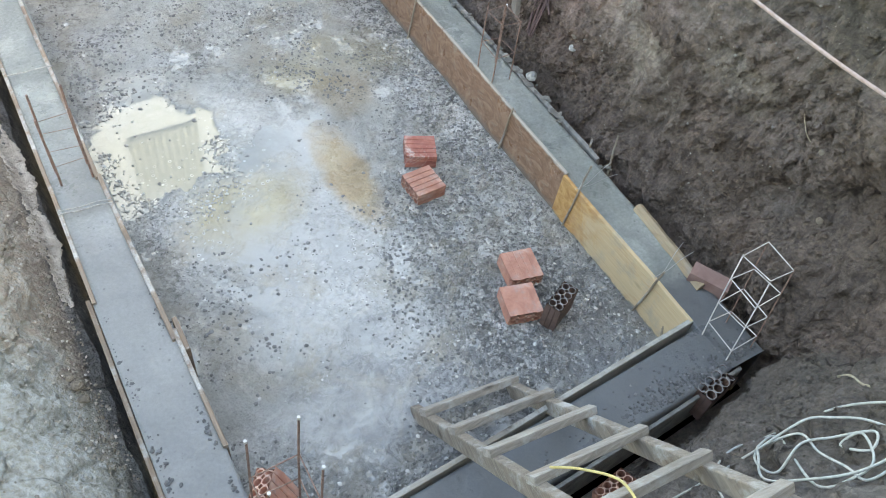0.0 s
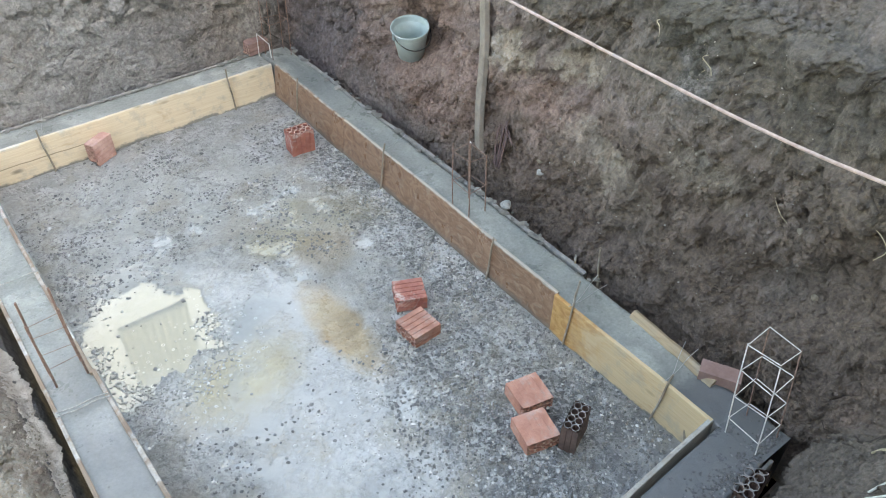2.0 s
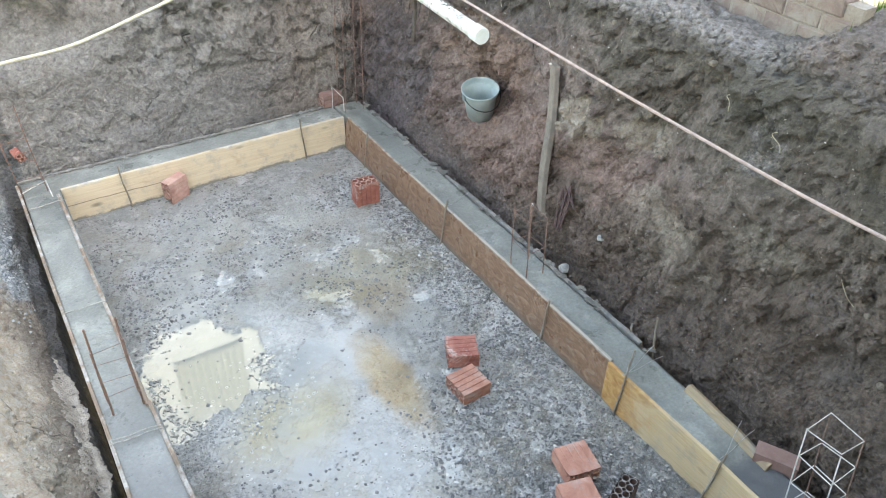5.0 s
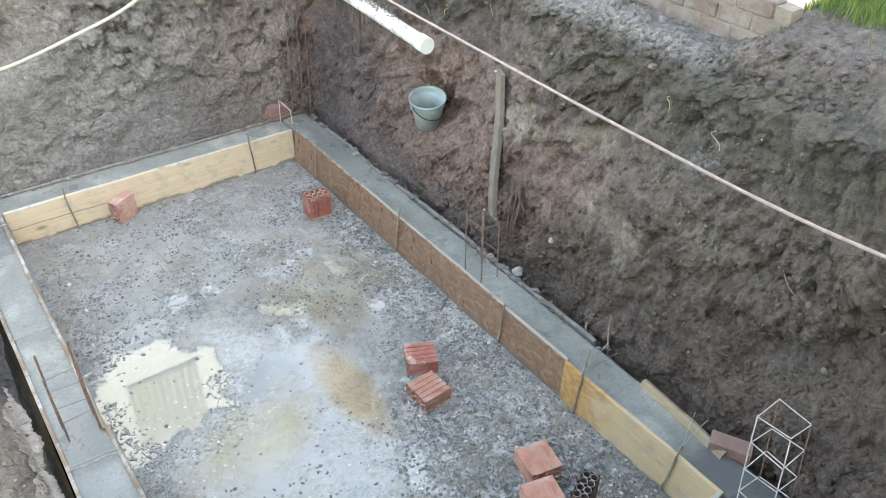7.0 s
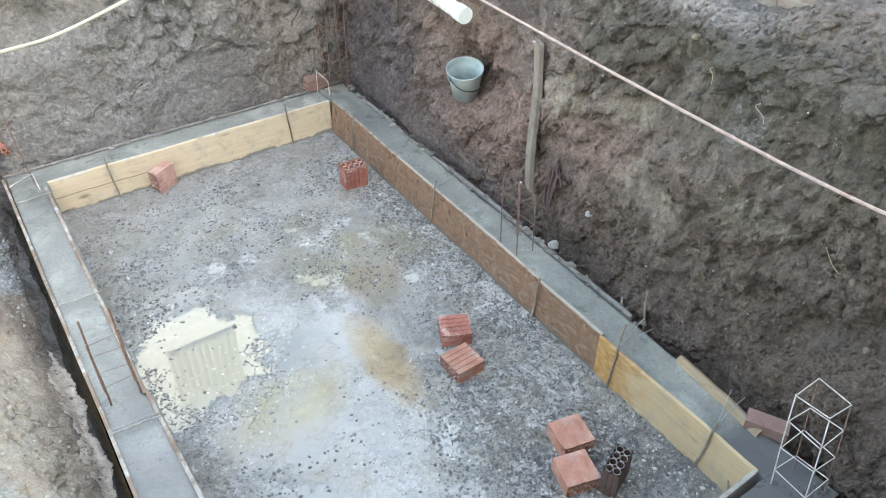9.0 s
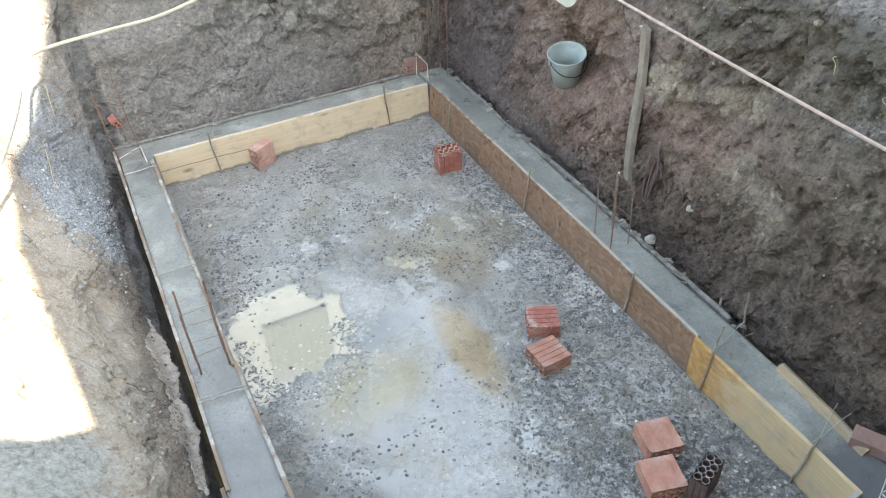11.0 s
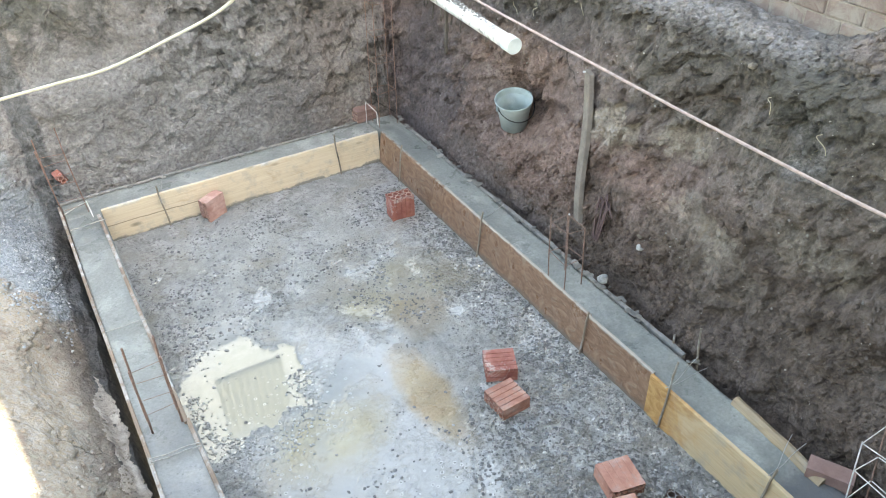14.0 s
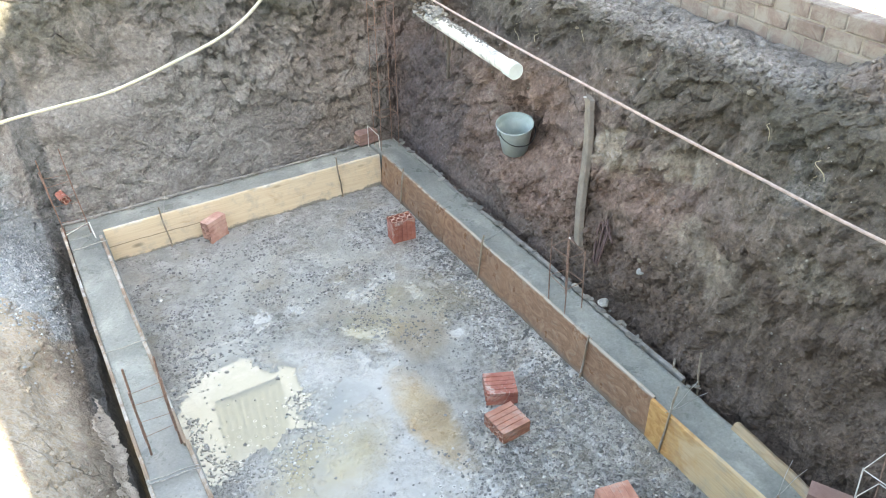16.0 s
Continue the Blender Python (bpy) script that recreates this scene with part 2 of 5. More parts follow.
def slab_material():
    k = Mat("wet_slab", 0.5)
    z = k.axis(2)
    col = k.ramp(k.noise(1.7, 8, 0.66, 0.8), (0.32, (0.28, 0.282, 0.27)), (0.5, (0.385, 0.387, 0.371)), (0.68, (0.5, 0.5, 0.48)))
    pale = k.spot(-1.65, 3.4, 1.2, 1.25, 0, 0.6, 1.6, 0.45)
    col = k.mix(k.math("MULTIPLY", pale, 0.85), col, k.ramp(k.noise(3.0, 7, 0.68, 0.6), (0.3, (0.38, 0.385, 0.36)), (0.5, (0.47, 0.47, 0.435)), (0.7, (0.6, 0.59, 0.55))))
    warped = k.mix(0.05, k.geo, k.t.nodes.new("ShaderNodeTexNoise").outputs["Color"])
    lace = k.cells(44, at=warped)
    grit = k.math("MAXIMUM", k.spot(-0.85, 0.95, 0.85, 0.95, 10, 0.6, 2.0, 0.3), k.ramp(k.noise(1.9, 5, 0.65, 0.8, k.space((1, 1, 1), (1, 5, 2))), (0.4, 0.12), (0.62, 0.8)))
    grit = k.math("MAXIMUM", grit, k.spot(-0.15, 2.7, 0.3, 1.6, 0, 0.6, 2.0, 0.3))
    # bare stones and the pale cement skin between them
    rubble = k.ramp(k.noise(15, 8, 0.75, 0.5), (0.36, 0.24), (0.5, 0.48), (0.62, 0.76))
    col = k.mix(k.math("MULTIPLY", grit, 0.9), col, k.mix(0.9, col, rubble, "OVERLAY"))
    skin = k.ramp(lace, (0.14, 0.38), (0.34, 0.5), (0.64, 0.66))
    col = k.mix(k.math("MULTIPLY", grit, 0.85), col, k.mix(0.9, col, skin, "OVERLAY"))
    bloom = k.math("MULTIPLY", k.ramp(k.noise(7, 6, 0.7, 0.8, k.space((1, 1, 1), (2, 2, 9))), (0.53, 0.0), (0.66, 0.5)), grit)
    col = k.mix(bloom, col, (0.62, 0.62, 0.61))                                           # dried lime bloom
    pores = k.ramp(k.cells(30, at=k.space((1, 1, 1), (0.4, 0.3, 0.1))), (0.08, 0.2), (0.2, 0.0))
    col = k.mix(k.math("MULTIPLY", pores, grit), col, (0.15, 0.15, 0.148))
    # fresh smooth mortar along the far edge, with the shade there painted in
    edge = k.spot(-1.0, 4.68, 1.8, 0.3, 0, 0.35, 3.0, 0.3)
    col = k.mix(k.math("MULTIPLY", edge, 0.75), col, k.ramp(k.noise(5, 5, 0.6), (0.3, (0.26, 0.263, 0.255)), (0.7, (0.38, 0.382, 0.37))))
    film = k.math("MAXIMUM", k.math("MAXIMUM", k.spot(-1.5, 1.3, 0.5, 0.85, -12, 0.6, 2.5, 0.4), k.spot(-1.35, 2.25, 0.42, 0.5, 0, 0.6, 2.5, 0.4)), k.math("MAXIMUM", k.spot(-1.6, 0.4, 0.6, 0.3, 0, 0.6, 2.5, 0.4), k.spot(-1.25, 0.7, 0.3, 0.3, -20, 0.8, 2.5, 0.4)))
    film = k.math("MAXIMUM", film, k.spots([(-1.8, 1.85, 0.48, 0.45), (-1.5, 2.45, 0.35, 0.5)], turn=20.0, ragged=0.6, scale=2.5, soft=0.35))
    # stones just under the water's edge, each with a dried white rim
    eye = k.node("ShaderNodeTexVoronoi", Scale=31.0)
    k.link(k.mix(0.045, k.geo, k.t.nodes.new("ShaderNodeTexNoise").outputs["Color"]), eye.inputs["Vector"])
    shore = k.math("MULTIPLY", k.spots([(-1.85, 2.2, 0.5, 0.3), (-1.55, 2.45, 0.16, 0.3), (-2.1, 1.75, 0.25, 0.4), (-1.3, 1.2, 0.4, 0.3)], turn=0.0, ragged=0.8, scale=3.0, soft=0.25), k.ramp(eye.outputs["Color"], (0.55, 0.0), (0.75, 1.0)))
    ring = k.math("MULTIPLY", k.ramp(eye.outputs["Distance"], (0.17, 0.0), (0.22, 1.0), (0.3, 1.0), (0.36, 0.0)), shore)
    core = k.math("MULTIPLY", k.ramp(eye.outputs["Distance"], (0.15, 1.0), (0.2, 0.0)), shore)
    slurry = k.ramp(k.noise(1.6, 5, 0.6, 0.7), (0.3, (0.36, 0.36, 0.35)), (0.7, (0.48, 0.48, 0.465)))
    col = k.mix(k.math("MULTIPLY", film, 0.75), col, slurry)
    # wet near end, darkened further: the house's shade is put into its colour
    col = k.mix(k.math("MULTIPLY", k.spot(-0.6, 0.02, 1.6, 0.75, 0, 0.5, 2.5, 0.4), 0.85), col, k.ramp(k.noise(3, 6, 0.65, 0.5), (0.3, (0.12, 0.123, 0.13)), (0.7, (0.26, 0.264, 0.272))))
    rough = k.math("MULTIPLY", grit, k.math("SUBTRACT", 1.0, k.math("MULTIPLY", film, 0.7)))
    crust = k.math("MULTIPLY", k.ramp(k.noise(9, 9, 0.82, 1.0, k.space((1, 1, 1), (6, 1, 3))), (0.475, 0.0), (0.52, 0.85)), rough)
    col = k.mix(crust, col, (0.66, 0.66, 0.665))                                             # white lime crust
    hollow = k.math("MULTIPLY", k.ramp(k.noise(24, 7, 0.74, 0.7, k.space((1, 1, 1), (3, 9, 1))), (0.53, 0.0), (0.575, 0.85)), rough)
    col = k.mix(hollow, col, (0.1, 0.1, 0.105))
    # ochre mud washed together in the hollows
    mud = k.math("MAXIMUM", k.math("MAXIMUM", k.spot(-1.72, 1.88, 0.36, 0.27, 15, 0.5, 4.0, 0.35), k.spot(-0.95, 2.87, 0.27, 0.17, -25, 0.5, 4.0, 0.3)), k.math("MULTIPLY", k.spot(-0.5, 2.97, 0.42, 0.24, -25, 0.8, 4.0, 0.4), 0.75))
    mud = k.math("MULTIPLY", mud, k.ramp(k.noise(3.5, 5, 0.6), (0.3, 0.45), (0.6, 1.0)))
    col = k.mix(k.math("MULTIPLY", mud, 0.85), col, k.ramp(k.noise(4, 5, 0.6), (0.3, (0.37, 0.32, 0.205)), (0.7, (0.47, 0.425, 0.305))))
    warm = k.math("MAXIMUM", k.spot(-1.04, 1.9, 0.14, 0.42, 0, 0.5, 4.0, 0.3), k.math("MULTIPLY", k.spot(-0.72, 2.65, 0.2, 0.22, 0, 0.7, 4.0, 0.45), 0.6))
    col = k.mix(k.math("MULTIPLY", warm, 0.85), col, k.ramp(k.noise(4, 5, 0.6), (0.3, (0.42, 0.29, 0.16)), (0.7, (0.5, 0.4, 0.26))))
    mud = k.math("MAXIMUM", mud, warm)
    rust = k.ramp(k.noise(2.6, 5, 0.6, 0.6, k.space((1, 1, 1), (2, 7, 0))), (0.5, 0.0), (0.7, 0.6))
    col = k.mix(rust, col, (0.4, 0.35, 0.27))
    # standing water, level at -6 mm
    water = k.ramp(k.math("MULTIPLY", k.math("ADD", z, 0.02), 40), (0.566, 1.0), (0.8, 0.0))
    milk = k.math("MULTIPLY", water, k.spot(-1.93, 2.55, 0.55, 0.56, 0, 0.5, 5.0, 0.42))
    col = k.mix(k.math("MULTIPLY", milk, 0.85), k.mix(k.math("MULTIPLY", k.math("MULTIPLY", water, k.math("SUBTRACT", 1.0, mud)), 0.6), col, slurry), (0.215, 0.225, 0.205))
    col = k.mix(k.math("MULTIPLY", ring, 0.7), col, (0.66, 0.66, 0.64))
    k.colour(k.mix(k.math("MULTIPLY", core, 0.8), col, (0.17, 0.17, 0.165)))
    wet = k.math("MAXIMUM", water, k.math("MULTIPLY", film, 0.75))
    k.rough(k.mix(wet, k.ramp(k.noise(6, 5, 0.6), (0.3, 0.34), (0.7, 0.62)), 0.028))
    k.link(k.mix(milk, 0.5, 0.85), k.b.inputs["Specular IOR Level"])
    dry = k.math("SUBTRACT", 1.0, wet)
    return k.bump(k.math("ADD", k.math("MULTIPLY", dry, k.math("ADD", k.math("MULTIPLY", k.math("SUBTRACT", k.noise(38, 8, 0.72), 0.5), 1.3), k.math("MULTIPLY", k.math("SUBTRACT", lace, 0.4), k.math("MULTIPLY", grit, 0.7)))), k.math("MULTIPLY", k.math("MULTIPLY", dry, k.math("SUBTRACT", crust, hollow)), 0.3)), 0.024).m


def concrete_material():
    k = Mat("fresh_concrete", 0.45)
    col = k.ramp(k.noise(2.6, 7, 0.62, 0.5), (0.3, (0.2, 0.21, 0.197)), (0.55, (0.275, 0.288, 0.27)), (0.72, (0.4, 0.412, 0.39)))
    col = k.mix(0.45, col, k.ramp(k.noise(55, 6, 0.75), (0.3, 0.25), (0.7, 0.75)), "OVERLAY")
    col = k.mix(k.ramp(k.noise(1.5, 6, 0.65, 0.8, k.space((1, 1, 1), (4, 4, 1))), (0.52, 0.0), (0.64, 0.55)), col, (0.15, 0.165, 0.16))      # wet patches
    col = k.mix(k.math("MULTIPLY", k.spot(-2.55, 0.3, 0.3, 1.9, 0, 0.4, 3.0, 0.3), 0.55), col, (0.215, 0.21, 0.22))
    col = k.mix(k.ramp(k.cells(16), (0.05, 0.6), (0.13, 0.0)), col, (0.12, 0.122, 0.12))
    fresh = k.spot(-0.5, -0.3, 1.9, 0.5, 3, 0.4, 3.0)
    col = k.mix(k.math("MULTIPLY", fresh, 0.88), col, (0.115, 0.12, 0.128))              # still wet
    k.rough(k.ramp(k.noise(3, 6, 0.65), (0.35, 0.2), (0.65, 0.6)))
    return k.colour(col).bump(k.math("ADD", k.noise(28, 7, 0.66), k.math("MULTIPLY", k.noise(6, 3, 0.5), 1.5)), 0.006).m


def wood_material(name, pale, dark, axis, stain=(0.3, 0.14, 0.04), dirt=0.25, rough=0.65, wet_end=None, crust=0.0, split=None, rim=None):
    """Sawn wood with its grain along axis 0, 1 or 2."""
    k = Mat(name, rough, spec=0.3)
    stretch = [14.0, 14.0, 14.0]
    stretch[axis] = 0.7
    grain = k.noise(3.0, 6, 0.6, 1.2, k.space(tuple(stretch)))
    fibre = [70.0, 70.0, 70.0]
    fibre[axis] = 3.0
    fine = k.noise(2.0, 4, 0.6, 0.2, k.space(tuple(fibre)))
    col = k.ramp(grain, (0.2, dark), (0.7, pale))
    col = k.mix(0.22, col, k.ramp(fine, (0.3, 0.3), (0.7, 0.7)), "OVERLAY")
    blot = [5.0, 5.0, 5.0]
    blot[axis] = 1.6
    col = k.mix(k.ramp(k.noise(1.0, 5, 0.65, 0.8, k.space(tuple(blot), (1.3, 2.2, 0.4))), (0.58, 0.0), (0.75, 0.8)), col, stain)
    knots = [9.0, 9.0, 9.0]
    knots[axis] = 3.5
    col = k.mix(k.ramp(k.cells(0.8, at=k.space(tuple(knots))), (0.06, 0.9), (0.17, 0.0)), col, tuple(c * 0.45 for c in dark))
    col = k.mix(k.ramp(k.noise(7, 6, 0.7), (0.52, 0.0), (0.7, dirt * 2)), col, (0.46, 0.46, 0.44) if dirt > 0.3 else (0.3, 0.3, 0.28))        # cement splashes
    if wet_end is not None:      # resin and form oil soaked into one end
        soak = k.math("ADD", k.math("SUBTRACT", k.axis(axis), wet_end), k.math("MULTIPLY", k.noise(3.5, 5, 0.65, 1.2), 0.9))
        col = k.mix(k.ramp(soak, (0.4, 0.0), (0.66, 0.85)), col, k.ramp(k.noise(2.2, 6, 0.65, 2.5, k.space((1, 1.6, 4))), (0.35, (0.36, 0.15, 0.035)), (0.6, (0.58, 0.34, 0.13))))
    if crust:                    # mortar left along the foot
        ragged = k.math("ADD", k.axis(2), k.math("MULTIPLY", k.math("SUBTRACT", k.noise(6, 6, 0.7), 0.5), 0.12))
        col = k.mix(k.ramp(k.math("MULTIPLY", ragged, 4), (4 * crust - 0.03, 0.9), (4 * crust + 0.03, 0.0)), col, (0.2, 0.2, 0.19))
    if split is not None:        # a drying split along the grain
        line = k.math("ABSOLUTE", k.math("ADD", k.math("SUBTRACT", k.axis(2), split), k.math("MULTIPLY", k.math("SUBTRACT", k.noise(2.5, 4, 0.6), 0.5), 0.04)))
        col = k.mix(k.math("MULTIPLY", k.ramp(line, (0.001, 0.85), (0.005, 0.0)), k.ramp(k.axis(axis), (0.8, 1.0), (0.95, 0.0))), col, (0.12, 0.08, 0.05))
    if rim is not None:          # cement left on the top edge
        edge = k.math("ADD", k.axis(2), k.math("MULTIPLY", k.math("SUBTRACT", k.noise(16, 6, 0.7), 0.5), 0.06))
        some = k.ramp(k.noise(3.5, 6, 0.7, 0.4, k.space((1, 1, 1), (3, 5, 0))), (0.48, 0.0), (0.62, 0.8))
        col = k.mix(k.math("MULTIPLY", k.ramp(edge, (rim - 0.012, 0.0), (rim + 0.004, 1.0)), some), col, k.ramp(k.noise(30, 5, 0.7), (0.3, (0.4, 0.4, 0.39)), (0.7, (0.74, 0.735, 0.71))))
    tone = k.ramp(k.random(), (0.0, 0.42), (1.0, 0.58))
    col = k.mix(0.6, col, tone, "OVERLAY")
    return k.colour(col).bump(k.math("ADD", fine, k.math("MULTIPLY", grain, 0.6)), 0.003).m


def film_material():
    k = Mat("film_board", 0.38)
    swirl = k.noise(2.2, 5, 0.6, 3.5, k.space((1, 2.0, 3.0)))
    col = k.ramp(swirl, (0.3, (0.155, 0.085, 0.055)), (0.52, (0.265, 0.156, 0.102)), (0.72, (0.37, 0.245, 0.17)))
    col = k.mix(k.ramp(k.noise(9, 6, 0.7, 1.5), (0.55, 0.0), (0.74, 0.6)), col, (0.37, 0.32, 0.26))
    scratch = k.ramp(k.noise(3, 3, 0.6, 0.5, k.space((8, 6, 40), (0, 0, 0), (0.7, 0, 0))), (0.62, 0.0), (0.7, 0.5))
    col = k.mix(scratch, col, (0.42, 0.35, 0.26))
    rim = k.math("ADD", k.axis(2), k.math("MULTIPLY", k.math("SUBTRACT", k.noise(14, 6, 0.7), 0.5), 0.05))
    col = k.mix(k.ramp(rim, (0.322, 0.0), (0.332, 0.8)), col, (0.45, 0.42, 0.37))
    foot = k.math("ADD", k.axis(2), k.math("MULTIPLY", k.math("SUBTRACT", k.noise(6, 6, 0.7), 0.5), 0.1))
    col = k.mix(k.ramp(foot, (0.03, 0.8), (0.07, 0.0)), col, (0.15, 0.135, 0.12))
    k.rough(k.ramp(k.noise(5, 5, 0.6), (0.35, 0.25), (0.65, 0.55)))
    return k.colour(col).bump(k.noise(16, 5, 0.6), 0.003).m


def clay_material():
    k = Mat("fired_clay", 0.75, spec=0.3)
    col = k.ramp(k.noise(9, 6, 0.65, 0.4), (0.3, (0.35, 0.155, 0.115)), (0.55, (0.47, 0.235, 0.18)), (0.75, (0.6, 0.38, 0.31)))
    tone = k.ramp(k.random(), (0.0, 0.36), (1.0, 0.6))
    col = k.mix(0.7, col, tone, "OVERLAY")
    col = k.mix(k.ramp(k.noise(14, 6, 0.7), (0.52, 0.0), (0.72, 0.7)), col, (0.4, 0.34, 0.315))
    return k.colour(col).bump(k.noise(70, 5, 0.6), 0.003).m


def stone_material(name, dark, pale):
    k = Mat(name, 0.75)
    col = k.ramp(k.island(), (0.0, dark), (0.8, tuple(0.7 * a + 0.3 * b for a, b in zip(dark, pale))), (1.0, pale))
    col = k.mix(0.5, col, k.ramp(k.noise(60, 5, 0.65), (0.3, 0.3), (0.7, 0.7)), "OVERLAY")
    return k.colour(col).bump(k.noise(80, 4, 0.6), 0.004).m


def tinted(name, dark, pale, scale=12.0, rough=0.6, metal=0.0, bump=0.002, spec=0.5):
    k = Mat(name, rough, metal, spec)
    col = k.ramp(k.noise(scale, 6, 0.65, 0.4), (0.32, dark), (0.68, pale))
    return k.colour(col).bump(k.noise(scale * 5, 5, 0.6), bump).m


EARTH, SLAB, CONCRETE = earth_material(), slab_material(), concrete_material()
PINE_X = wood_material("pine_x", (0.7, 0.61, 0.47), (0.6, 0.49, 0.35), 0, (0.42, 0.28, 0.15), 0.25, 0.65, 2.65, 0.045, 0.17, 0.315)
PINE_Y = wood_material("pine_y", (0.6, 0.47, 0.31), (0.54, 0.405, 0.25), 1, (0.42, 0.2, 0.07), 0.25, 0.6, 0.8, 0.03)
OLD_PINE = wood_material("old_pine_y", (0.4, 0.315, 0.215), (0.25, 0.185, 0.125), 1, (0.2, 0.12, 0.065), 0.3)
GREY_X = wood_material("weathered_x", (0.42, 0.39, 0.35), (0.26, 0.23, 0.2), 0, (0.2, 0.13, 0.08), 0.5, rim=0.315)
GREY_Y = wood_material("weathered_y", (0.31, 0.24, 0.185), (0.165, 0.115, 0.088), 1, (0.16, 0.085, 0.05), 0.5, rim=0.312)
GREY_Z = wood_material("weathered_z", (0.34, 0.29, 0.23), (0.2, 0.165, 0.13), 2, (0.2, 0.13, 0.08), 0.4)
LADDER_X = wood_material("ladder_x", (0.4, 0.36, 0.32), (0.19, 0.165, 0.14), 0, (0.18, 0.11, 0.07), 0.45)
LADDER_Y = wood_material("ladder_y", (0.31, 0.265, 0.22), (0.14, 0.115, 0.095), 1, (0.17, 0.1, 0.06), 0.45)
CRUST = tinted("mortar_crust", (0.16, 0.155, 0.15), (0.34, 0.33, 0.315), 9, 0.85, 0, 0.012)
FILM, CLAY = film_material(), clay_material()


def splashed_clay():
    k = Mat("splashed_clay", 0.75, spec=0.3)
    col = k.ramp(k.noise(12, 6, 0.65, 0.4), (0.32, (0.29, 0.095, 0.075)), (0.68, (0.46, 0.2, 0.16)))
    col = k.mix(k.ramp(k.noise(8, 6, 0.72, 0.6, k.space((1, 1, 1), (0.6, 0.2, 0.9))), (0.54, 0.0), (0.66, 0.75)), col, (0.6, 0.54, 0.5))
    return k.colour(col).bump(k.noise(60, 5, 0.6), 0.003).m


CLAY_RED = splashed_clay()
CLAY_PINK = tinted("pink_clay", (0.4, 0.2, 0.165), (0.62, 0.42, 0.37), 8, 0.8, 0, 0.003)
CLAY_DUST = tinted("dusty_clay", (0.24, 0.14, 0.12), (0.36, 0.235, 0.21), 6, 0.8, 0, 0.002)
CLAY_RIM = tinted("fired_rim", (0.42, 0.23, 0.18), (0.62, 0.42, 0.35), 25, 0.8)
CLAY_DARK = tinted("soot_clay", (0.09, 0.058, 0.05), (0.2, 0.125, 0.105), 10, 0.8)
SOOT_RIM = tinted("soot_rim", (0.14, 0.13, 0.13), (0.3, 0.285, 0.28), 25, 0.8)
LIME = tinted("cement_splash", (0.45, 0.44, 0.42), (0.75, 0.74, 0.72), 30, 0.8)
STEEL = tinted("bright_wire", (0.3, 0.29, 0.28), (0.55, 0.54, 0.52), 60, 0.5, 0.6)
PEBBLE = stone_material("pebbles", (0.13, 0.13, 0.132), (0.62, 0.615, 0.605))
WET_GRAVEL = stone_material("wet_gravel", (0.1, 0.1, 0.104), (0.23, 0.23, 0.235))
DUSTY_RUST = tinted("dusty_rust", (0.19, 0.11, 0.085), (0.36, 0.245, 0.205), 45, 0.8, 0.2)
CLOD = stone_material("clods", (0.09, 0.074, 0.06), (0.19, 0.155, 0.125))


# ---- mesh helpers ----
def mesh_object(name, bm, material, smooth=False):
    me = bpy.data.meshes.new(name)
    bm.normal_update()
    bm.to_mesh(me)
    bm.free()
    me.materials.append(material)
    if smooth:
        for p in me.polygons:
            p.use_smooth = True
    return new(name, me)


def part(name, bm, material, parent, label="", smooth=False):
    ob = mesh_object(name, bm, material, smooth)
    ob.parent = parent
    return tagged(ob, label)


def box(bm, x0, x1, y0, y1, z0, z1, m=None):
    vs = [bm.verts.new((x, y, z)) for x in (x0, x1) for y in (y0, y1) for z in (z0, z1)]
    for f in ((0, 1, 3, 2), (4, 6, 7, 5), (0, 4, 5, 1), (2, 3, 7, 6), (0, 2, 6, 4), (1, 5, 7, 3)):
        bm.faces.new([vs[i] for i in f])
    if m is not None:
        for v in vs:
            v.co = m @ v.co
    return vs


def tube(bm, points, radius, sides=8, cap=True):
    """A round bar along points; radius is a number or one for each point."""
    pts = [Vector(p) for p in points]
    rings, side = [], None
    for i, p in enumerate(pts):
        d = (pts[min(i + 1, len(pts) - 1)] - pts[max(i - 1, 0)]).normalized()
        if side is None:
            side = d.orthogonal().normalized()
        side = (side - d * side.dot(d)).normalized()
        up = d.cross(side)
        r = radius[i] if isinstance(radius, (list, tuple)) else radius
        rings.append([bm.verts.new(p + (side * math.cos(a) + up * math.sin(a)) * r) for a in (2 * math.pi * k / sides for k in range(sides))])
    for a, b in zip(rings, rings[1:]):
        for k in range(sides):
            bm.faces.new((a[k], a[(k + 1) % sides], b[(k + 1) % sides], b[k]))
    if cap:
        bm.faces.new(rings[0][::-1])
        bm.faces.new(rings[-1])


def smooth_line(points, n=8):
    """Catmull-Rom points through the given ones."""
    p = [Vector(q) for q in points]
    p = [p[0] * 2 - p[1]] + p + [p[-1] * 2 - p[-2]]
    out = []
    for i in range(1, len(p) - 2):
        for k in range(n):
            t = k / n
            out.append(0.5 * ((2 * p[i]) + (p[i + 1] - p[i - 1]) * t + (2 * p[i - 1] - 5 * p[i] + 4 * p[i + 1] - p[i + 2]) * t * t + (3 * p[i] - p[i - 1] - 3 * p[i + 1] + p[i + 2]) * t ** 3))
    return out + [p[-2]]


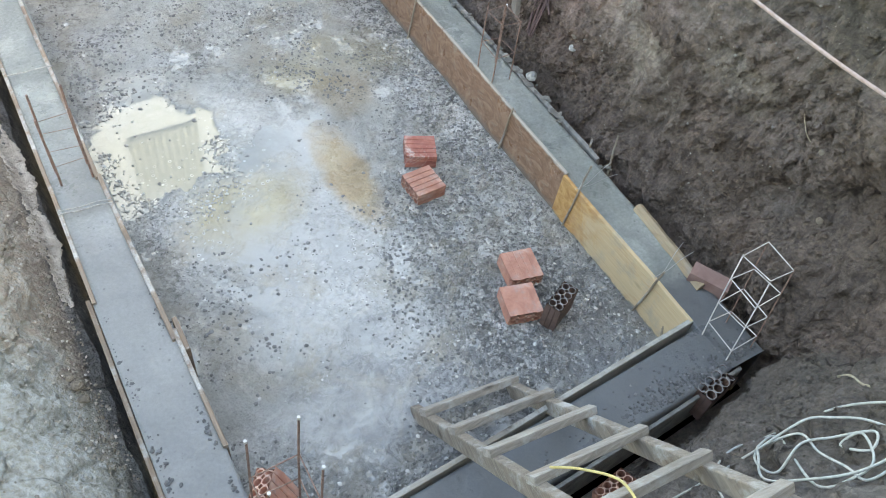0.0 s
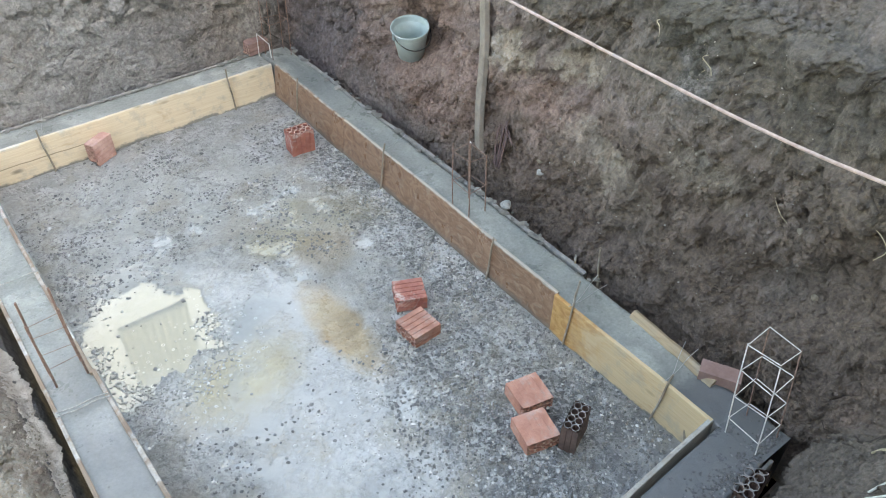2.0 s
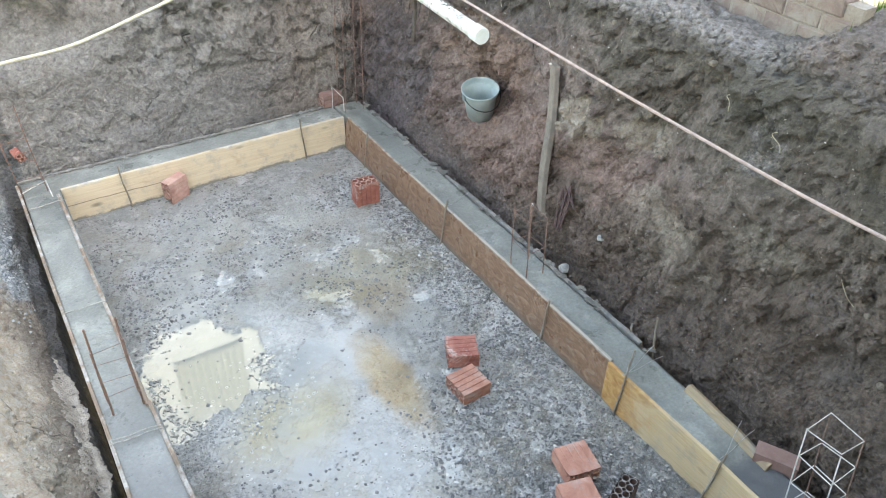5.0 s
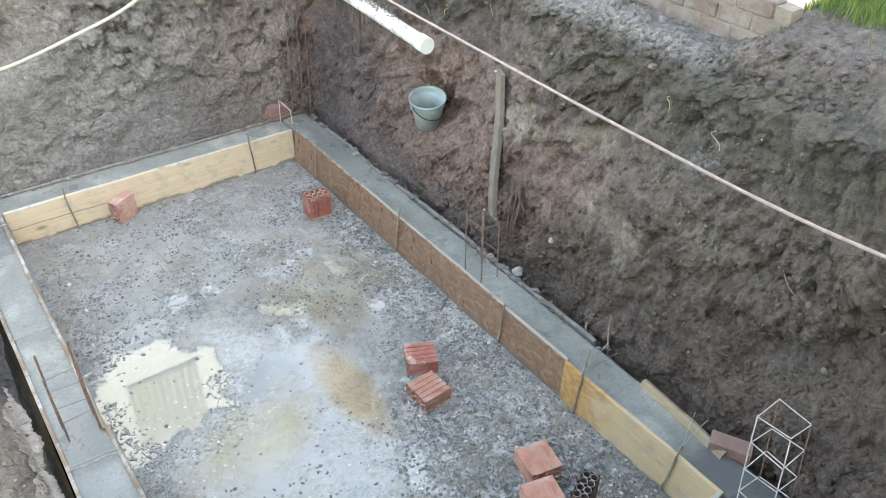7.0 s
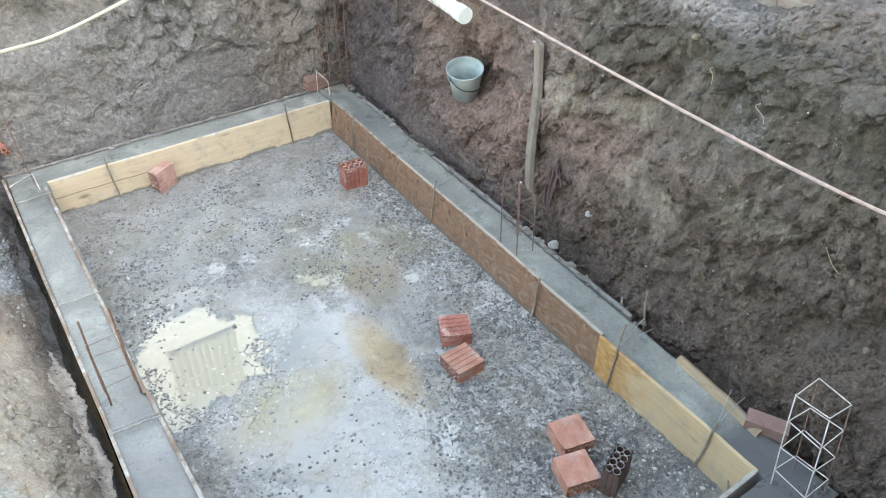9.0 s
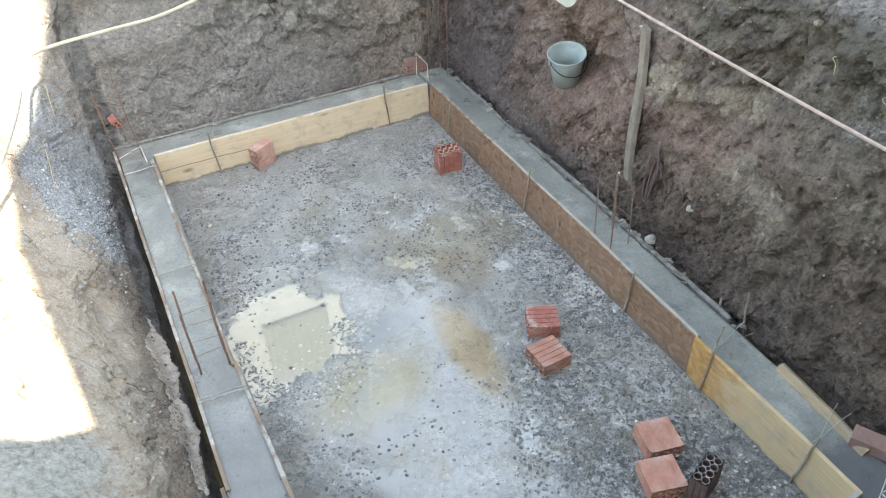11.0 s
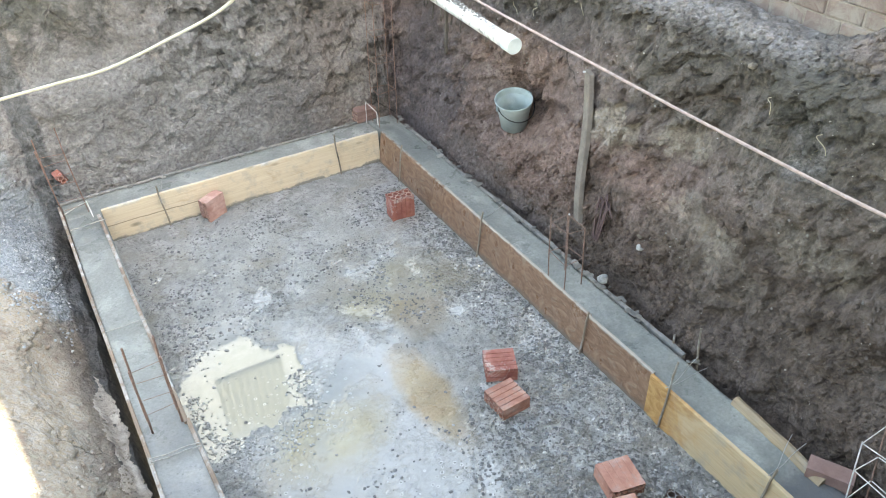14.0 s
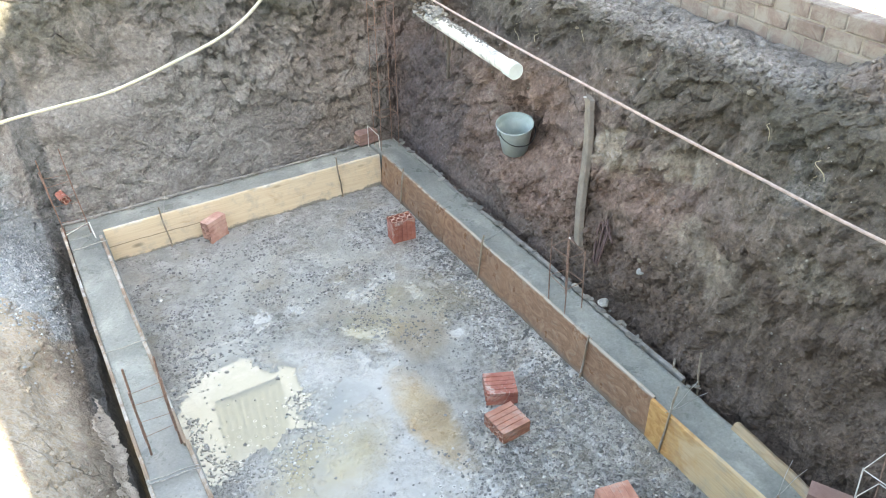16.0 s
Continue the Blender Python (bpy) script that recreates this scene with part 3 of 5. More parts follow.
def stone(bm, at, size, rng, flat=0.7):
    """A small angular stone."""
    g = (1 + 5 ** 0.5) / 2
    base = [(-1, g, 0), (1, g, 0), (-1, -g, 0), (1, -g, 0), (0, -1, g), (0, 1, g), (0, -1, -g), (0, 1, -g), (g, 0, -1), (g, 0, 1), (-g, 0, -1), (-g, 0, 1)]
    tri = [(0, 11, 5), (0, 5, 1), (0, 1, 7), (0, 7, 10), (0, 10, 11), (1, 5, 9), (5, 11, 4), (11, 10, 2), (10, 7, 6), (7, 1, 8), (3, 9, 4), (3, 4, 2), (3, 2, 6), (3, 6, 8), (3, 8, 9), (4, 9, 5), (2, 4, 11), (6, 2, 10), (8, 6, 7), (9, 8, 1)]
    turn = Euler((rng.random() * 6, rng.random() * 6, rng.random() * 6)).to_matrix()
    stretch = Vector((rng.uniform(0.75, 1.3), rng.uniform(0.7, 1.1), rng.uniform(0.6, 0.9)))
    vs = []
    for b in base:
        v = Vector(b).normalized()
        v = turn @ Vector((v.x * stretch.x, v.y * stretch.y, v.z * stretch.z)) * rng.uniform(0.8, 1.15)
        vs.append(bm.verts.new(Vector(at) + Vector((v.x, v.y, v.z * flat)) * size))
    for f in tri:
        bm.faces.new([vs[i] for i in f])


def from_grid(name, points, material, smooth=True, closed=False):
    """A sheet from a grid of points: rows x columns x 3."""
    rows, cols = points.shape[:2]
    ids = np.arange(rows * cols).reshape(rows, cols)
    if closed:
        ids = np.vstack([ids, ids[:1]])
    a, b, c, d = ids[:-1, :-1], ids[1:, :-1], ids[1:, 1:], ids[:-1, 1:]
    faces = np.stack([a, b, c, d], -1).reshape(-1, 4)
    me = bpy.data.meshes.new(name)
    me.from_pydata(points.reshape(-1, 3).tolist(), [], faces.tolist())
    me.materials.append(material)
    me.polygons.foreach_set("use_smooth", [smooth] * len(me.polygons))
    me.update()
    return new(name, me)


def empty(name, m, label, category, group="", kind=""):
    ob = new(name)
    ob.empty_display_size = 0.05
    ob.matrix_world = m
    return tagged(ob, label, category, group, kind)


# ---- ground: one sheet from the pit's foot, up its banks and out to the horizon ----
X0, X1, Y0, Y1 = -2.70, 0.31, -0.42, 5.02
PROFILE = {
    "right": [(0, -0.12), (0.03, 0.02), (0.1, 0.12), (0.17, 0.4), (0.29, 0.95), (0.42, 1.5), (0.53, 1.92), (0.63, 1.99), (0.9, 2.0), (1.3, 2.03), (4, 2.16), (30, 2.2), (600, 2.0)],
    "back": [(0, -0.12), (0.02, 0.1), (0.04, 0.28), (0.1, 0.6), (0.16, 1.0), (0.23, 1.5), (0.32, 1.95), (0.42, 2.06), (0.7, 2.1), (1.3, 2.1), (4, 2.1), (30, 2.1), (600, 2.0)],
    "left": [(0, -0.25), (0.03, -0.12), (0.06, -0.035), (0.12, -0.01), (0.2, 0.08), (0.42, 0.4), (0.9, 0.78), (1.2, 0.9), (1.6, 1.05), (2.4, 1.3), (5, 1.6), (30, 1.9), (600, 2.0)],
    "front": [(0, -0.12), (0.06, -0.1), (0.1, 0.02), (0.14, 0.3), (0.32, 0.62), (0.52, 1.02), (0.75, 1.5), (0.95, 1.85), (1.1, 1.95), (1.5, 2.0), (4, 2.0), (30, 2.0), (600, 2.0)],
}
# scooped hollows in the long bank: along it, height, radius, depth
HOLLOWS = ((1.83, 1.55, 0.09, 0.11), (1.56, 1.56, 0.08, 0.12), (0.15, 0.75, 0.1, 0.14), (-0.15, 1.0, 0.09, 0.12), (1.3, 0.72, 0.07, 0.09), (2.9, 1.5, 0.08, 0.1), (0.75, 0.45, 0.12, 0.1), (3.0, 0.95, 0.12, 0.08))
BUCKET = Vector((0.56, 3.345, 0.795))


def terrain():
    def profile(side):
        p = np.array(PROFILE[side], float)
        u = np.concatenate([np.linspace(0, 7, 170), np.linspace(7.1, 12, 36)])
        k = np.arange(len(p))
        return np.stack([np.interp(u, k, p[:, 0]), np.interp(u, k, p[:, 1])], -1)
    prof = {s: profile(s) for s in PROFILE}
    cols, origin, out = [], [], []
    def side(a, b, n, name, count):
        for i in range(count):
            f = i / count
            origin.append((a[0] + (b[0] - a[0]) * f, a[1] + (b[1] - a[1]) * f)), out.append(n), cols.append(prof[name])
    def corner(c, a0, p, q, count):
        for i in range(count):
            f = i / count
            a = radians(a0 + 90 * f)
            g = f * f * (3 - 2 * f)
            origin.append(c), out.append((math.cos(a), math.sin(a))), cols.append(prof[p] * (1 - g) + prof[q] * g)
    side((X1, Y0), (X1, Y1), (1, 0), "right", 480)
    corner((X1, Y1), 0, "right", "back", 40)
    side((X1, Y1), (X0, Y1), (0, 1), "back", 270)
    corner((X0, Y1), 90, "back", "left", 40)
    side((X0, Y1), (X0, Y0 - 0.2), (-1, 0), "left", 300)
    corner((X0, Y0 - 0.2), 180, "left", "front", 24)
    side((X0, Y0 - 0.2), (X1, Y0), (0, -1), "front", 190)
    corner((X1, Y0), 270, "front", "right", 60)
    o, n, c = np.array(origin), np.array(out), np.array(cols)
    pts = np.zeros((len(o), c.shape[1], 3))
    pts[..., :2] = o[:, None] + n[:, None] * c[..., :1]
    pts[..., 2] = c[..., 1]
    for i in range(pts.shape[0]):
        nx, ny = n[i]
        for j in range(1, pts.shape[1]):
            x, y, z = pts[i, j]
            r = c[i, j, 0]
            if r > 6:
                continue
            w = min(1.0, r / 0.22)
            v = Vector((x, y, z))
            lump = noise.noise(v * 1.5)
            ridge = 1 - abs(noise.noise(Vector((x * 3.6, y * 3.6, z * 2.0 + 4))))      # bucket-tooth gouges
            clod, cell = noise.voronoi(v * 6.5 + Vector((0.25 * noise.noise(v * 11), 0.25 * noise.noise(v * 11 + Vector((9, 0, 0))), 0)))
            chip, shard = noise.voronoi(v * 15 + Vector((0.3 * noise.noise(v * 20), 0, 0)))
            rough = (0.6 + 0.8 * noise.noise(v * 1.1 + Vector((3, 8, 1)))) * (0.4 if nx < -0.5 else 1.0)
            broad = 0.5 if ny > 0.5 else 1.0
            f1, f2 = noise.voronoi(v * 4.6 + Vector((0.5 * noise.noise(v * 6), 0.5 * noise.noise(v * 6 + Vector((4, 4, 4))), 0)))[0][:2]
            split = math.exp(-((f2 - f1) / 0.07) ** 2) * min(1, max(0, 4 * noise.noise(v * 1.7 + Vector((2, 9, 4))) + 0.1))
            d = broad * 0.11 * lump + 0.045 * broad * split + 0.075 * noise.noise(v * 3.3) + 0.06 * (ridge - 0.7) + rough * (0.06 * (noise.cell(cell[0] * 5.3) - 0.5) + 0.03 * (noise.cell(shard[0] * 7.7) - 0.5) + 0.07 * (clod[0] - 0.35) + 0.08 * broad * (noise.turbulence(v * 7, 4, True) - 0.5) + 0.016 * (noise.turbulence(v * 19, 2, True) - 0.5) + 0.022 * noise.noise(v * 24))
            # the ledge that carries the bucket
            if nx > 0.9:
                near = math.exp(-((y - BUCKET.y) / 0.2) ** 2)
                d += near * (0.2 * math.exp(-((z - BUCKET.z - 0.16) / 0.17) ** 2) - 0.1 * math.exp(-((z - BUCKET.z + 0.16) / 0.1) ** 2))
                for hy, hz, hr, deep in HOLLOWS:
                    d += deep * math.exp(-((y - hy) ** 2 + (z - hz) ** 2) / (hr * hr))
            pts[i, j, 0] += nx * d * w
            pts[i, j, 1] += ny * d * w
            pts[i, j, 2] += 0.4 * d * w
            if nx > 0.5 and r > 0.7:       # earth heaped over the end of the low wall
                pts[i, j, 2] += 0.2 * min(1, max(0, (1.25 - y) / 0.25)) * min(1, max(0, (x - 0.95) / 0.25))
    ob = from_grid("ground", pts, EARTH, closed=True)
    return tagged(ob, "brown excavated earth banks with clods and cracks round the pit", "ground", kind="structure")


GROUND = terrain()
from mathutils.bvhtree import BVHTree
_tree = BVHTree.FromPolygons([v.co[:] for v in GROUND.data.vertices], [p.vertices[:] for p in GROUND.data.polygons])


def height(x, y, top=6.0):
    hit = _tree.ray_cast(Vector((x, y, top)), Vector((0, 0, -1)))[0]
    return hit.z if hit else 0.0


def bank(y, z, x=-0.2, way=(1, 0, 0)):
    """Where a level line at height z meets the bank."""
    hit = _tree.ray_cast(Vector((x, y, z)), Vector(way))[0]
    return hit if hit else Vector((x, y, z)) + Vector(way) * 0.8


# ---- slab ----
WATER = -0.006


def pool_depth(x, y):
    d = 0.0
    for px, py, rx, ry, deep in ((-2.05, 2.6, 0.36, 0.42, 1.15), (-2.3, 2.3, 0.16, 0.3, 0.9), (-1.76, 2.62, 0.16, 0.22, 0.8), (-1.68, 2.66, 0.1, 0.2, 0.95), (-1.75, 1.85, 0.36, 0.3, 0.55), (-1.0, 2.87, 0.2, 0.17, 0.36), (-1.5, 1.3, 0.3, 0.5, 0.5),
                                 (-1.4, 2.25, 0.22, 0.3, 0.45)):
        d = max(d, deep * math.exp(-((x - px) / rx) ** 2 - ((y - py) / ry) ** 2))
    return d


def slab_height(x, y):
    v = Vector((x, y, 0))
    grit = 0.55 + 0.45 * noise.noise(v * 1.4 + Vector((5, 5, 5)))
    return 0.009 * noise.noise(v * 2.3) + 0.008 * noise.noise(v * 7) + grit * (0.007 * noise.noise(v * 24) + 0.006 * noise.noise(v * 47)) - 0.021 * pool_depth(x, y) + 0.002 + 0.006 * min(1, max(0, y - 3.4))


def slab():
    xs, ys = np.linspace(-2.43, 0.03, 230), np.linspace(-0.3, 4.73, 460)
    pts = np.zeros((len(ys), len(xs), 3))
    for i, y in enumerate(ys):
        for j, x in enumerate(xs):
            pts[i, j] = x, y, max(WATER, slab_height(x, y))
    ob = from_grid("slab_floor", pts, SLAB)
    return tagged(ob, "grey rough wet concrete slab with puddles and stones", "floor", kind="structure")


slab()
H = 0.30


def beam_strip(a, b, across, cols, rows, rng_at):
    """The uneven floated top of one side of the beam, with its skirts."""
    pts = []
    for i in range(rows):
        f = i / (rows - 1)
        row = []
        for j in range(cols):
            g = j / (cols - 1)
            x, y = a[0] + (b[0] - a[0]) * f + across[0] * g, a[1] + (b[1] - a[1]) * f + across[1] * g
            if rng_at == 6.0:          # the narrow side fills the whole width between its boards
                x = -2.684 + ((-2.382 if y < 0.97 else -2.4 if y < 2.15 else -2.422) + 2.684) * g
            v = Vector((x, y, rng_at))
            z = H - 0.006 + 0.008 * noise.noise(v * 2.2) + 0.006 * noise.noise(v * 9) + 0.003 * noise.noise(v * 30)
            row.append((x, y, z))
        first, last = row[0], row[-1]
        pts.append([(first[0], first[1], -0.15)] + row + [(last[0], last[1], -0.15)])
    return np.array(pts)


def beam():
    strips = [((0.026, -0.40), (0.052, 4.98), (0.24, 0), 16, 300, 0.0), ((-2.68, 4.73), (0.029, 4.73), (0, 0.25), 16, 150, 3.0),
              ((-2.672, -0.6), (-2.69, 4.729), (0.262, 0), 16, 300, 6.0), ((-2.42, -0.52), (0.029, -0.40), (0, 0.27), 16, 150, 9.0)]
    verts, faces = [], []
    for k in strips:
        g = beam_strip(*k)
        r, c = g.shape[:2]
        base = len(verts)
        verts += g.reshape(-1, 3).tolist()
        for i in range(r - 1):
            for j in range(c - 1):
                q = base + i * c + j
                faces.append((q, q + 1, q + c + 1, q + c))
    me = bpy.data.meshes.new("foundation_beam")
    me.from_pydata(verts, [], faces)
    me.materials.append(CONCRETE)
    me.polygons.foreach_set("use_smooth", [True] * len(me.polygons))
    me.update()
    return tagged(new("foundation_beam", me), "fresh grey poured concrete ring beam between form boards", "foundation", kind="structure")


beam()


# ---- form boards ----
def board(length, high, thick, axis, at, m, label, lean=0.0, turn=0.0, name="form_board", wave=0.004, seed=0):
    """A sawn board on edge, its length along x (axis 0) or y (1), at = its starting lower edge; the top leans outwards."""
    bm = bmesh.new()
    n = max(6, int(length / 0.06))
    rings = []
    for i in range(n + 1):
        u = length * i / n
        a, b = noise.noise(Vector((u * 1.3, seed, 0.3))), noise.noise(Vector((u * 7, seed, 2.3)))
        off, top = wave * 1.5 * a, high + wave * 0.6 * b + wave * a
        ring = []
        for w, z in ((0, 0), (0, top - 0.003), (0.003, top), (thick - 0.003, top + 0.001), (thick, top - 0.003), (thick, 0)):
            w += off + lean * z / high
            ring.append(bm.verts.new((u, w, z) if axis == 0 else (w, u, z)))
        rings.append(ring)
    for p, q in zip(rings, rings[1:]):
        for k in range(6):
            f = (p[k], p[(k + 1) % 6], q[(k + 1) % 6], q[k])
            bm.faces.new(f if axis == 1 else f[::-1])
    bm.faces.new(rings[0] if axis == 0 else rings[0][::-1])
    bm.faces.new(rings[-1][::-1] if axis == 0 else rings[-1])
    ob = mesh_object(name, bm, m)
    ob.matrix_world = pose(*at, 0, 0, turn)
    return tagged(ob, label, "form board", "form boards of the beam")


board(1.17, 0.335, 0.024, 1, (0.0, -0.09, -0.02), PINE_Y, "pale pine form board with orange-stained end, on edge", 0.004, seed=1)
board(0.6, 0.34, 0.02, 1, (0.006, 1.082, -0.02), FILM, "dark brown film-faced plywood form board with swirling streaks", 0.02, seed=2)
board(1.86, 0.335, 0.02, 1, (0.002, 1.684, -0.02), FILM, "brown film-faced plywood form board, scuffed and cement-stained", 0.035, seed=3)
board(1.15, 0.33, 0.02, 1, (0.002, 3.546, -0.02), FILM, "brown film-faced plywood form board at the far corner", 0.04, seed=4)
board(2.44, 0.325, 0.024, 0, (-2.42, 4.70, -0.02), PINE_X, "pale pine form board with knots and a long split", 0.02, seed=5)
board(2.5, 0.335, 0.024, 1, (-2.435, 2.16, -0.02), GREY_Y, "thin wooden form board splashed with cement", -0.01, 0.4, seed=6)
board(1.2, 0.335, 0.024, 1, (-2.415, 0.98, -0.02), GREY_Y, "thin wooden form board, worn along its edge", 0.0, 0.9, seed=7)
board(0.68, 0.335, 0.022, 1, (-2.393, 0.36, -0.02), GREY_Y, "short wooden form board lapped beside another", 0.0, 0.5, seed=8)
board(0.2, 0.31, 0.024, 1, (-2.372, 0.92, -0.02), GREY_Y, "short wooden splice board beside form boards", 0.0, 0.0, seed=9)
board(2.75, 0.33, 0.022, 1, (-2.688, 2.2, -0.02), GREY_Y, "outer wooden form board whitened with cement", -0.004, 0.5, seed=10)
board(0.85, 0.33, 0.022, 1, (-2.685, 1.35, -0.02), GREY_Y, "outer wooden form board whitened with cement", 0.0, 0.2, seed=11)
board(1.5, 0.3, 0.024, 1, (-2.70, -0.1, -0.02), GREY_Y, "weathered outer form board beside the ditch", -0.01, 0.0, seed=12)
board(2.46, 0.335, 0.026, 0, (-2.43, -0.24, -0.02), GREY_X, "thin wooden form board across the near end", 0.0, 3.4, seed=13)
board(2.75, 0.33, 0.02, 0, (-2.69, 4.982, -0.02), CRUST, "outer form board crusted with mortar and earth", 0.0, seed=14)
board(3.6, 0.318, 0.03, 1, (0.278, 1.12, -0.02), CRUST, "outer form board crusted with grey mortar", 0.02, 0.2, wave=0.012, seed=15)
board(2.0, 0.29, 0.02, 0, (-1.9, -0.535, -0.02), CRUST, "rough outer form board beside the dark ditch", 0.0, 3.2, seed=16)


def outer_plank():
    bm = bmesh.new()
    n = 20
    rings = []
    for i in range(n + 1):
        u = 0.63 * i / n
        w = 0.004 * noise.noise(Vector((u * 6, 3, 3)))
        rings.append([bm.verts.new((x + w, u, z + w)) for x, z in ((0, 0.0), (0.0, 0.022), (0.012, 0.045), (0.034, 0.056), (0.056, 0.046), (0.068, 0.0))])
    for p, q in zip(rings, rings[1:]):
        for k in range(6):
            bm.faces.new((p[k], p[(k + 1) % 6], q[(k + 1) % 6], q[k]))
    bm.faces.new(rings[0][::-1]), bm.faces.new(rings[-1])
    ob = mesh_object("plank", bm, OLD_PINE)
    ob.matrix_world = pose(0.196, 0.06, 0.282, 0, 0, -4.5)
    tagged(ob, "short pale timber lying along the outer edge of the beam", "plank")


outer_plank()


# ---- stakes and ties that hold the boards ----
def stake(x, y, top, lean_x=0.0, lean_y=0.0, r=0.0072, m=GREY_Z, label="thin rough wooden stake against the form boards"):
    bm = bmesh.new()
    pts = [Vector((x + lean_x * f, y + lean_y * f, -0.02 + (top + 0.02) * f)) + Vector((0.004 * math.sin(7 * f), 0.003 * math.sin(9 * f), 0)) for f in (0, 0.2, 0.4, 0.6, 0.8, 1)]
    tube(bm, pts, [r, r, r * 0.95, r, r * 0.95, r * 0.9], 7)
    return tagged(mesh_object("stake", bm, m), label, "stake", "stakes of the form boards")


stake(-0.013, 4.28, 0.385, 0.03, -0.05)
stake(-0.013, 2.97, 0.41, 0.04, -0.03)
stake(-0.014, 1.69, 0.36, 0.03, -0.02)
stake(-0.014, 0.945, 0.56, 0.02, -0.04)
stake(-0.014, 0.235, 0.42, 0.02, -0.05)
stake(-0.02, -0.02, 0.12, 0.03, 0.05)
stake(-1.945, 4.685, 0.39, -0.03, 0.02)
stake(-0.39, 4.685, 0.4, -0.02, 0.02)
stake(0.30, 0.97, 0.52, 0.05, 0.1, 0.007)
stake(0.315, 1.18, 0.36, 0.01, 0.05, 0.008)


def tie(a, b, sag=0.01, r=0.0022, name="tie_wire", label="thin bent tie wire across the beam"):
    bm = bmesh.new()
    a, b = Vector(a), Vector(b)
    tube(bm, [a.lerp(b, f) + Vector((0.004 * math.sin(11 * f), 0.004 * math.cos(9 * f), -sag * math.sin(math.pi * f))) for f in (i / 8 for i in range(9))], r, 5)
    return tagged(mesh_object(name, bm, STEEL), label, "wire", "tie wires")


tie((0.0, 0.93, 0.34), (0.31, 1.02, 0.36))
tie((0.0, 0.95, 0.32), (0.3, 0.93, 0.35), 0.004)
tie((0.01, 0.22, 0.33), (0.31, 0.25, 0.37), 0.004)
tie((0.01, 0.2, 0.34), (0.3, 0.33, 0.37), 0.004)
tie((0.02, 2.96, 0.34), (0.29, 3.05, 0.33), 0.012)
tie((-1.95, 4.7, 0.33), (-1.86, 4.99, 0.35), 0.004)
for y0, y1 in ((1.96, 1.94), (1.985, 1.965), (3.17, 3.17), (4.52, 4.54)):
    tie((-2.68, y0, 0.325), (-2.41, y1, 0.325), 0.0, 0.004, "cross_rod", "thin pale rod laid across the concrete beam")


# ---- rebar columns ----
def column(name_label, base, top, size, z0, z1, levels, tips=(), extra=(0, 0, 0, 0), splash=True, r=0.005, bar_count=4, stirrup_r=0.0035, white=()):
    """Four bars with square stirrups, from a base centre to a top centre."""
    thing = empty("rebar_column", Matrix.Translation((base[0], base[1], z0)), name_label, "rebar column", "rebar columns")
    sx, sy = size
    corner = [(-sx / 2, -sy / 2), (sx / 2, -sy / 2), (sx / 2, sy / 2), (-sx / 2, sy / 2)]
    def at(k, z):
        f = (z - z0) / (z1 - z0)
        return Vector(((top[0] - base[0]) * f + corner[k][0], (top[1] - base[1]) * f + corner[k][1], z - z0))
    for k in range(bar_count):
        bm = bmesh.new()
        zt = z1 + extra[k]
        tube(bm, [at(k, z0 - 0.06 + (zt - z0 + 0.06) * f) + Vector((0.003 * math.sin(5 * f + k), 0.003 * math.cos(4 * f + k), 0)) for f in (0, 0.25, 0.5, 0.75, 1)], r, 7)
        bar = part("bar", bm, LIME if k in white else DUSTY_RUST, thing, "bar splashed white with cement" if k in white else "")
        if k in tips:
            bm = bmesh.new()
            tube(bm, [at(k, zt - 0.012), at(k, zt + 0.004)], r * 1.35, 8)
            part("tip", bm, LIME, bar, "white-painted bar tip")
    for i, z in enumerate(levels):
        bm = bmesh.new()
        loop = [at(k, z + 0.012 * ((k + i) % 2)) * 1.0 for k in (0, 1, 2, 3, 0)]
        for a, b in zip(loop, loop[1:]):
            tube(bm, [a, b], stirrup_r, 6)
        part("stirrup", bm, LIME if splash else DUSTY_RUST, thing, "stirrup splashed white with cement" if splash else "")
    return thing


column("leaning rebar column stub with cement-white stirrups at the corner", (0.118, -0.260), (0.26, -0.15), (0.175, 0.185), 0.3, 0.77, (0.36, 0.49, 0.62, 0.765), r=0.0036, stirrup_r=0.0028, white=(0, 3))
column("tall rusty rebar column standing against the earth corner", (0.17, 4.87), (0.2, 4.87), (0.18, 0.15), 0.3, 1.68, (0.62, 0.9, 1.15, 1.42, 1.62), (0,), (0.0, -0.03, 0.25, 0.3), False, 0.0034, stirrup_r=0.0026)
column("rusty rebar column stub rising from the beam", (0.135, 2.075), (0.14, 2.09), (0.14, 0.18), 0.29, 0.82, (0.5, 0.74), (0,), (0.08, -0.07, 0.0, -0.02), False, 0.0045, stirrup_r=0.0026)
column("rusty rebar column stub in the narrow beam", (-2.537, 2.245), (-2.54, 2.245), (0.165, 0.11), 0.29, 0.8, (0.44, 0.67), (), (-0.02, 0, 0.06, 0.05), False, 0.0062, stirrup_r=0.0017)
column("bent rebar column stub at the far corner of the beam", (-2.6, 4.84), (-2.63, 4.85), (0.18, 0.14), 0.29, 0.9, (0.36, 0.58, 0.76), (), (0, 0, 0.08, 0.03), False, 0.004, stirrup_r=0.002)
column("rebar column of four bars with white tips", (-2.29, -0.1), (-2.27, -0.1), (0.2, 0.21), 0.28, 1.04, (0.5, 0.72), (0, 1, 2, 3), (0, 0, 0, 0), False)


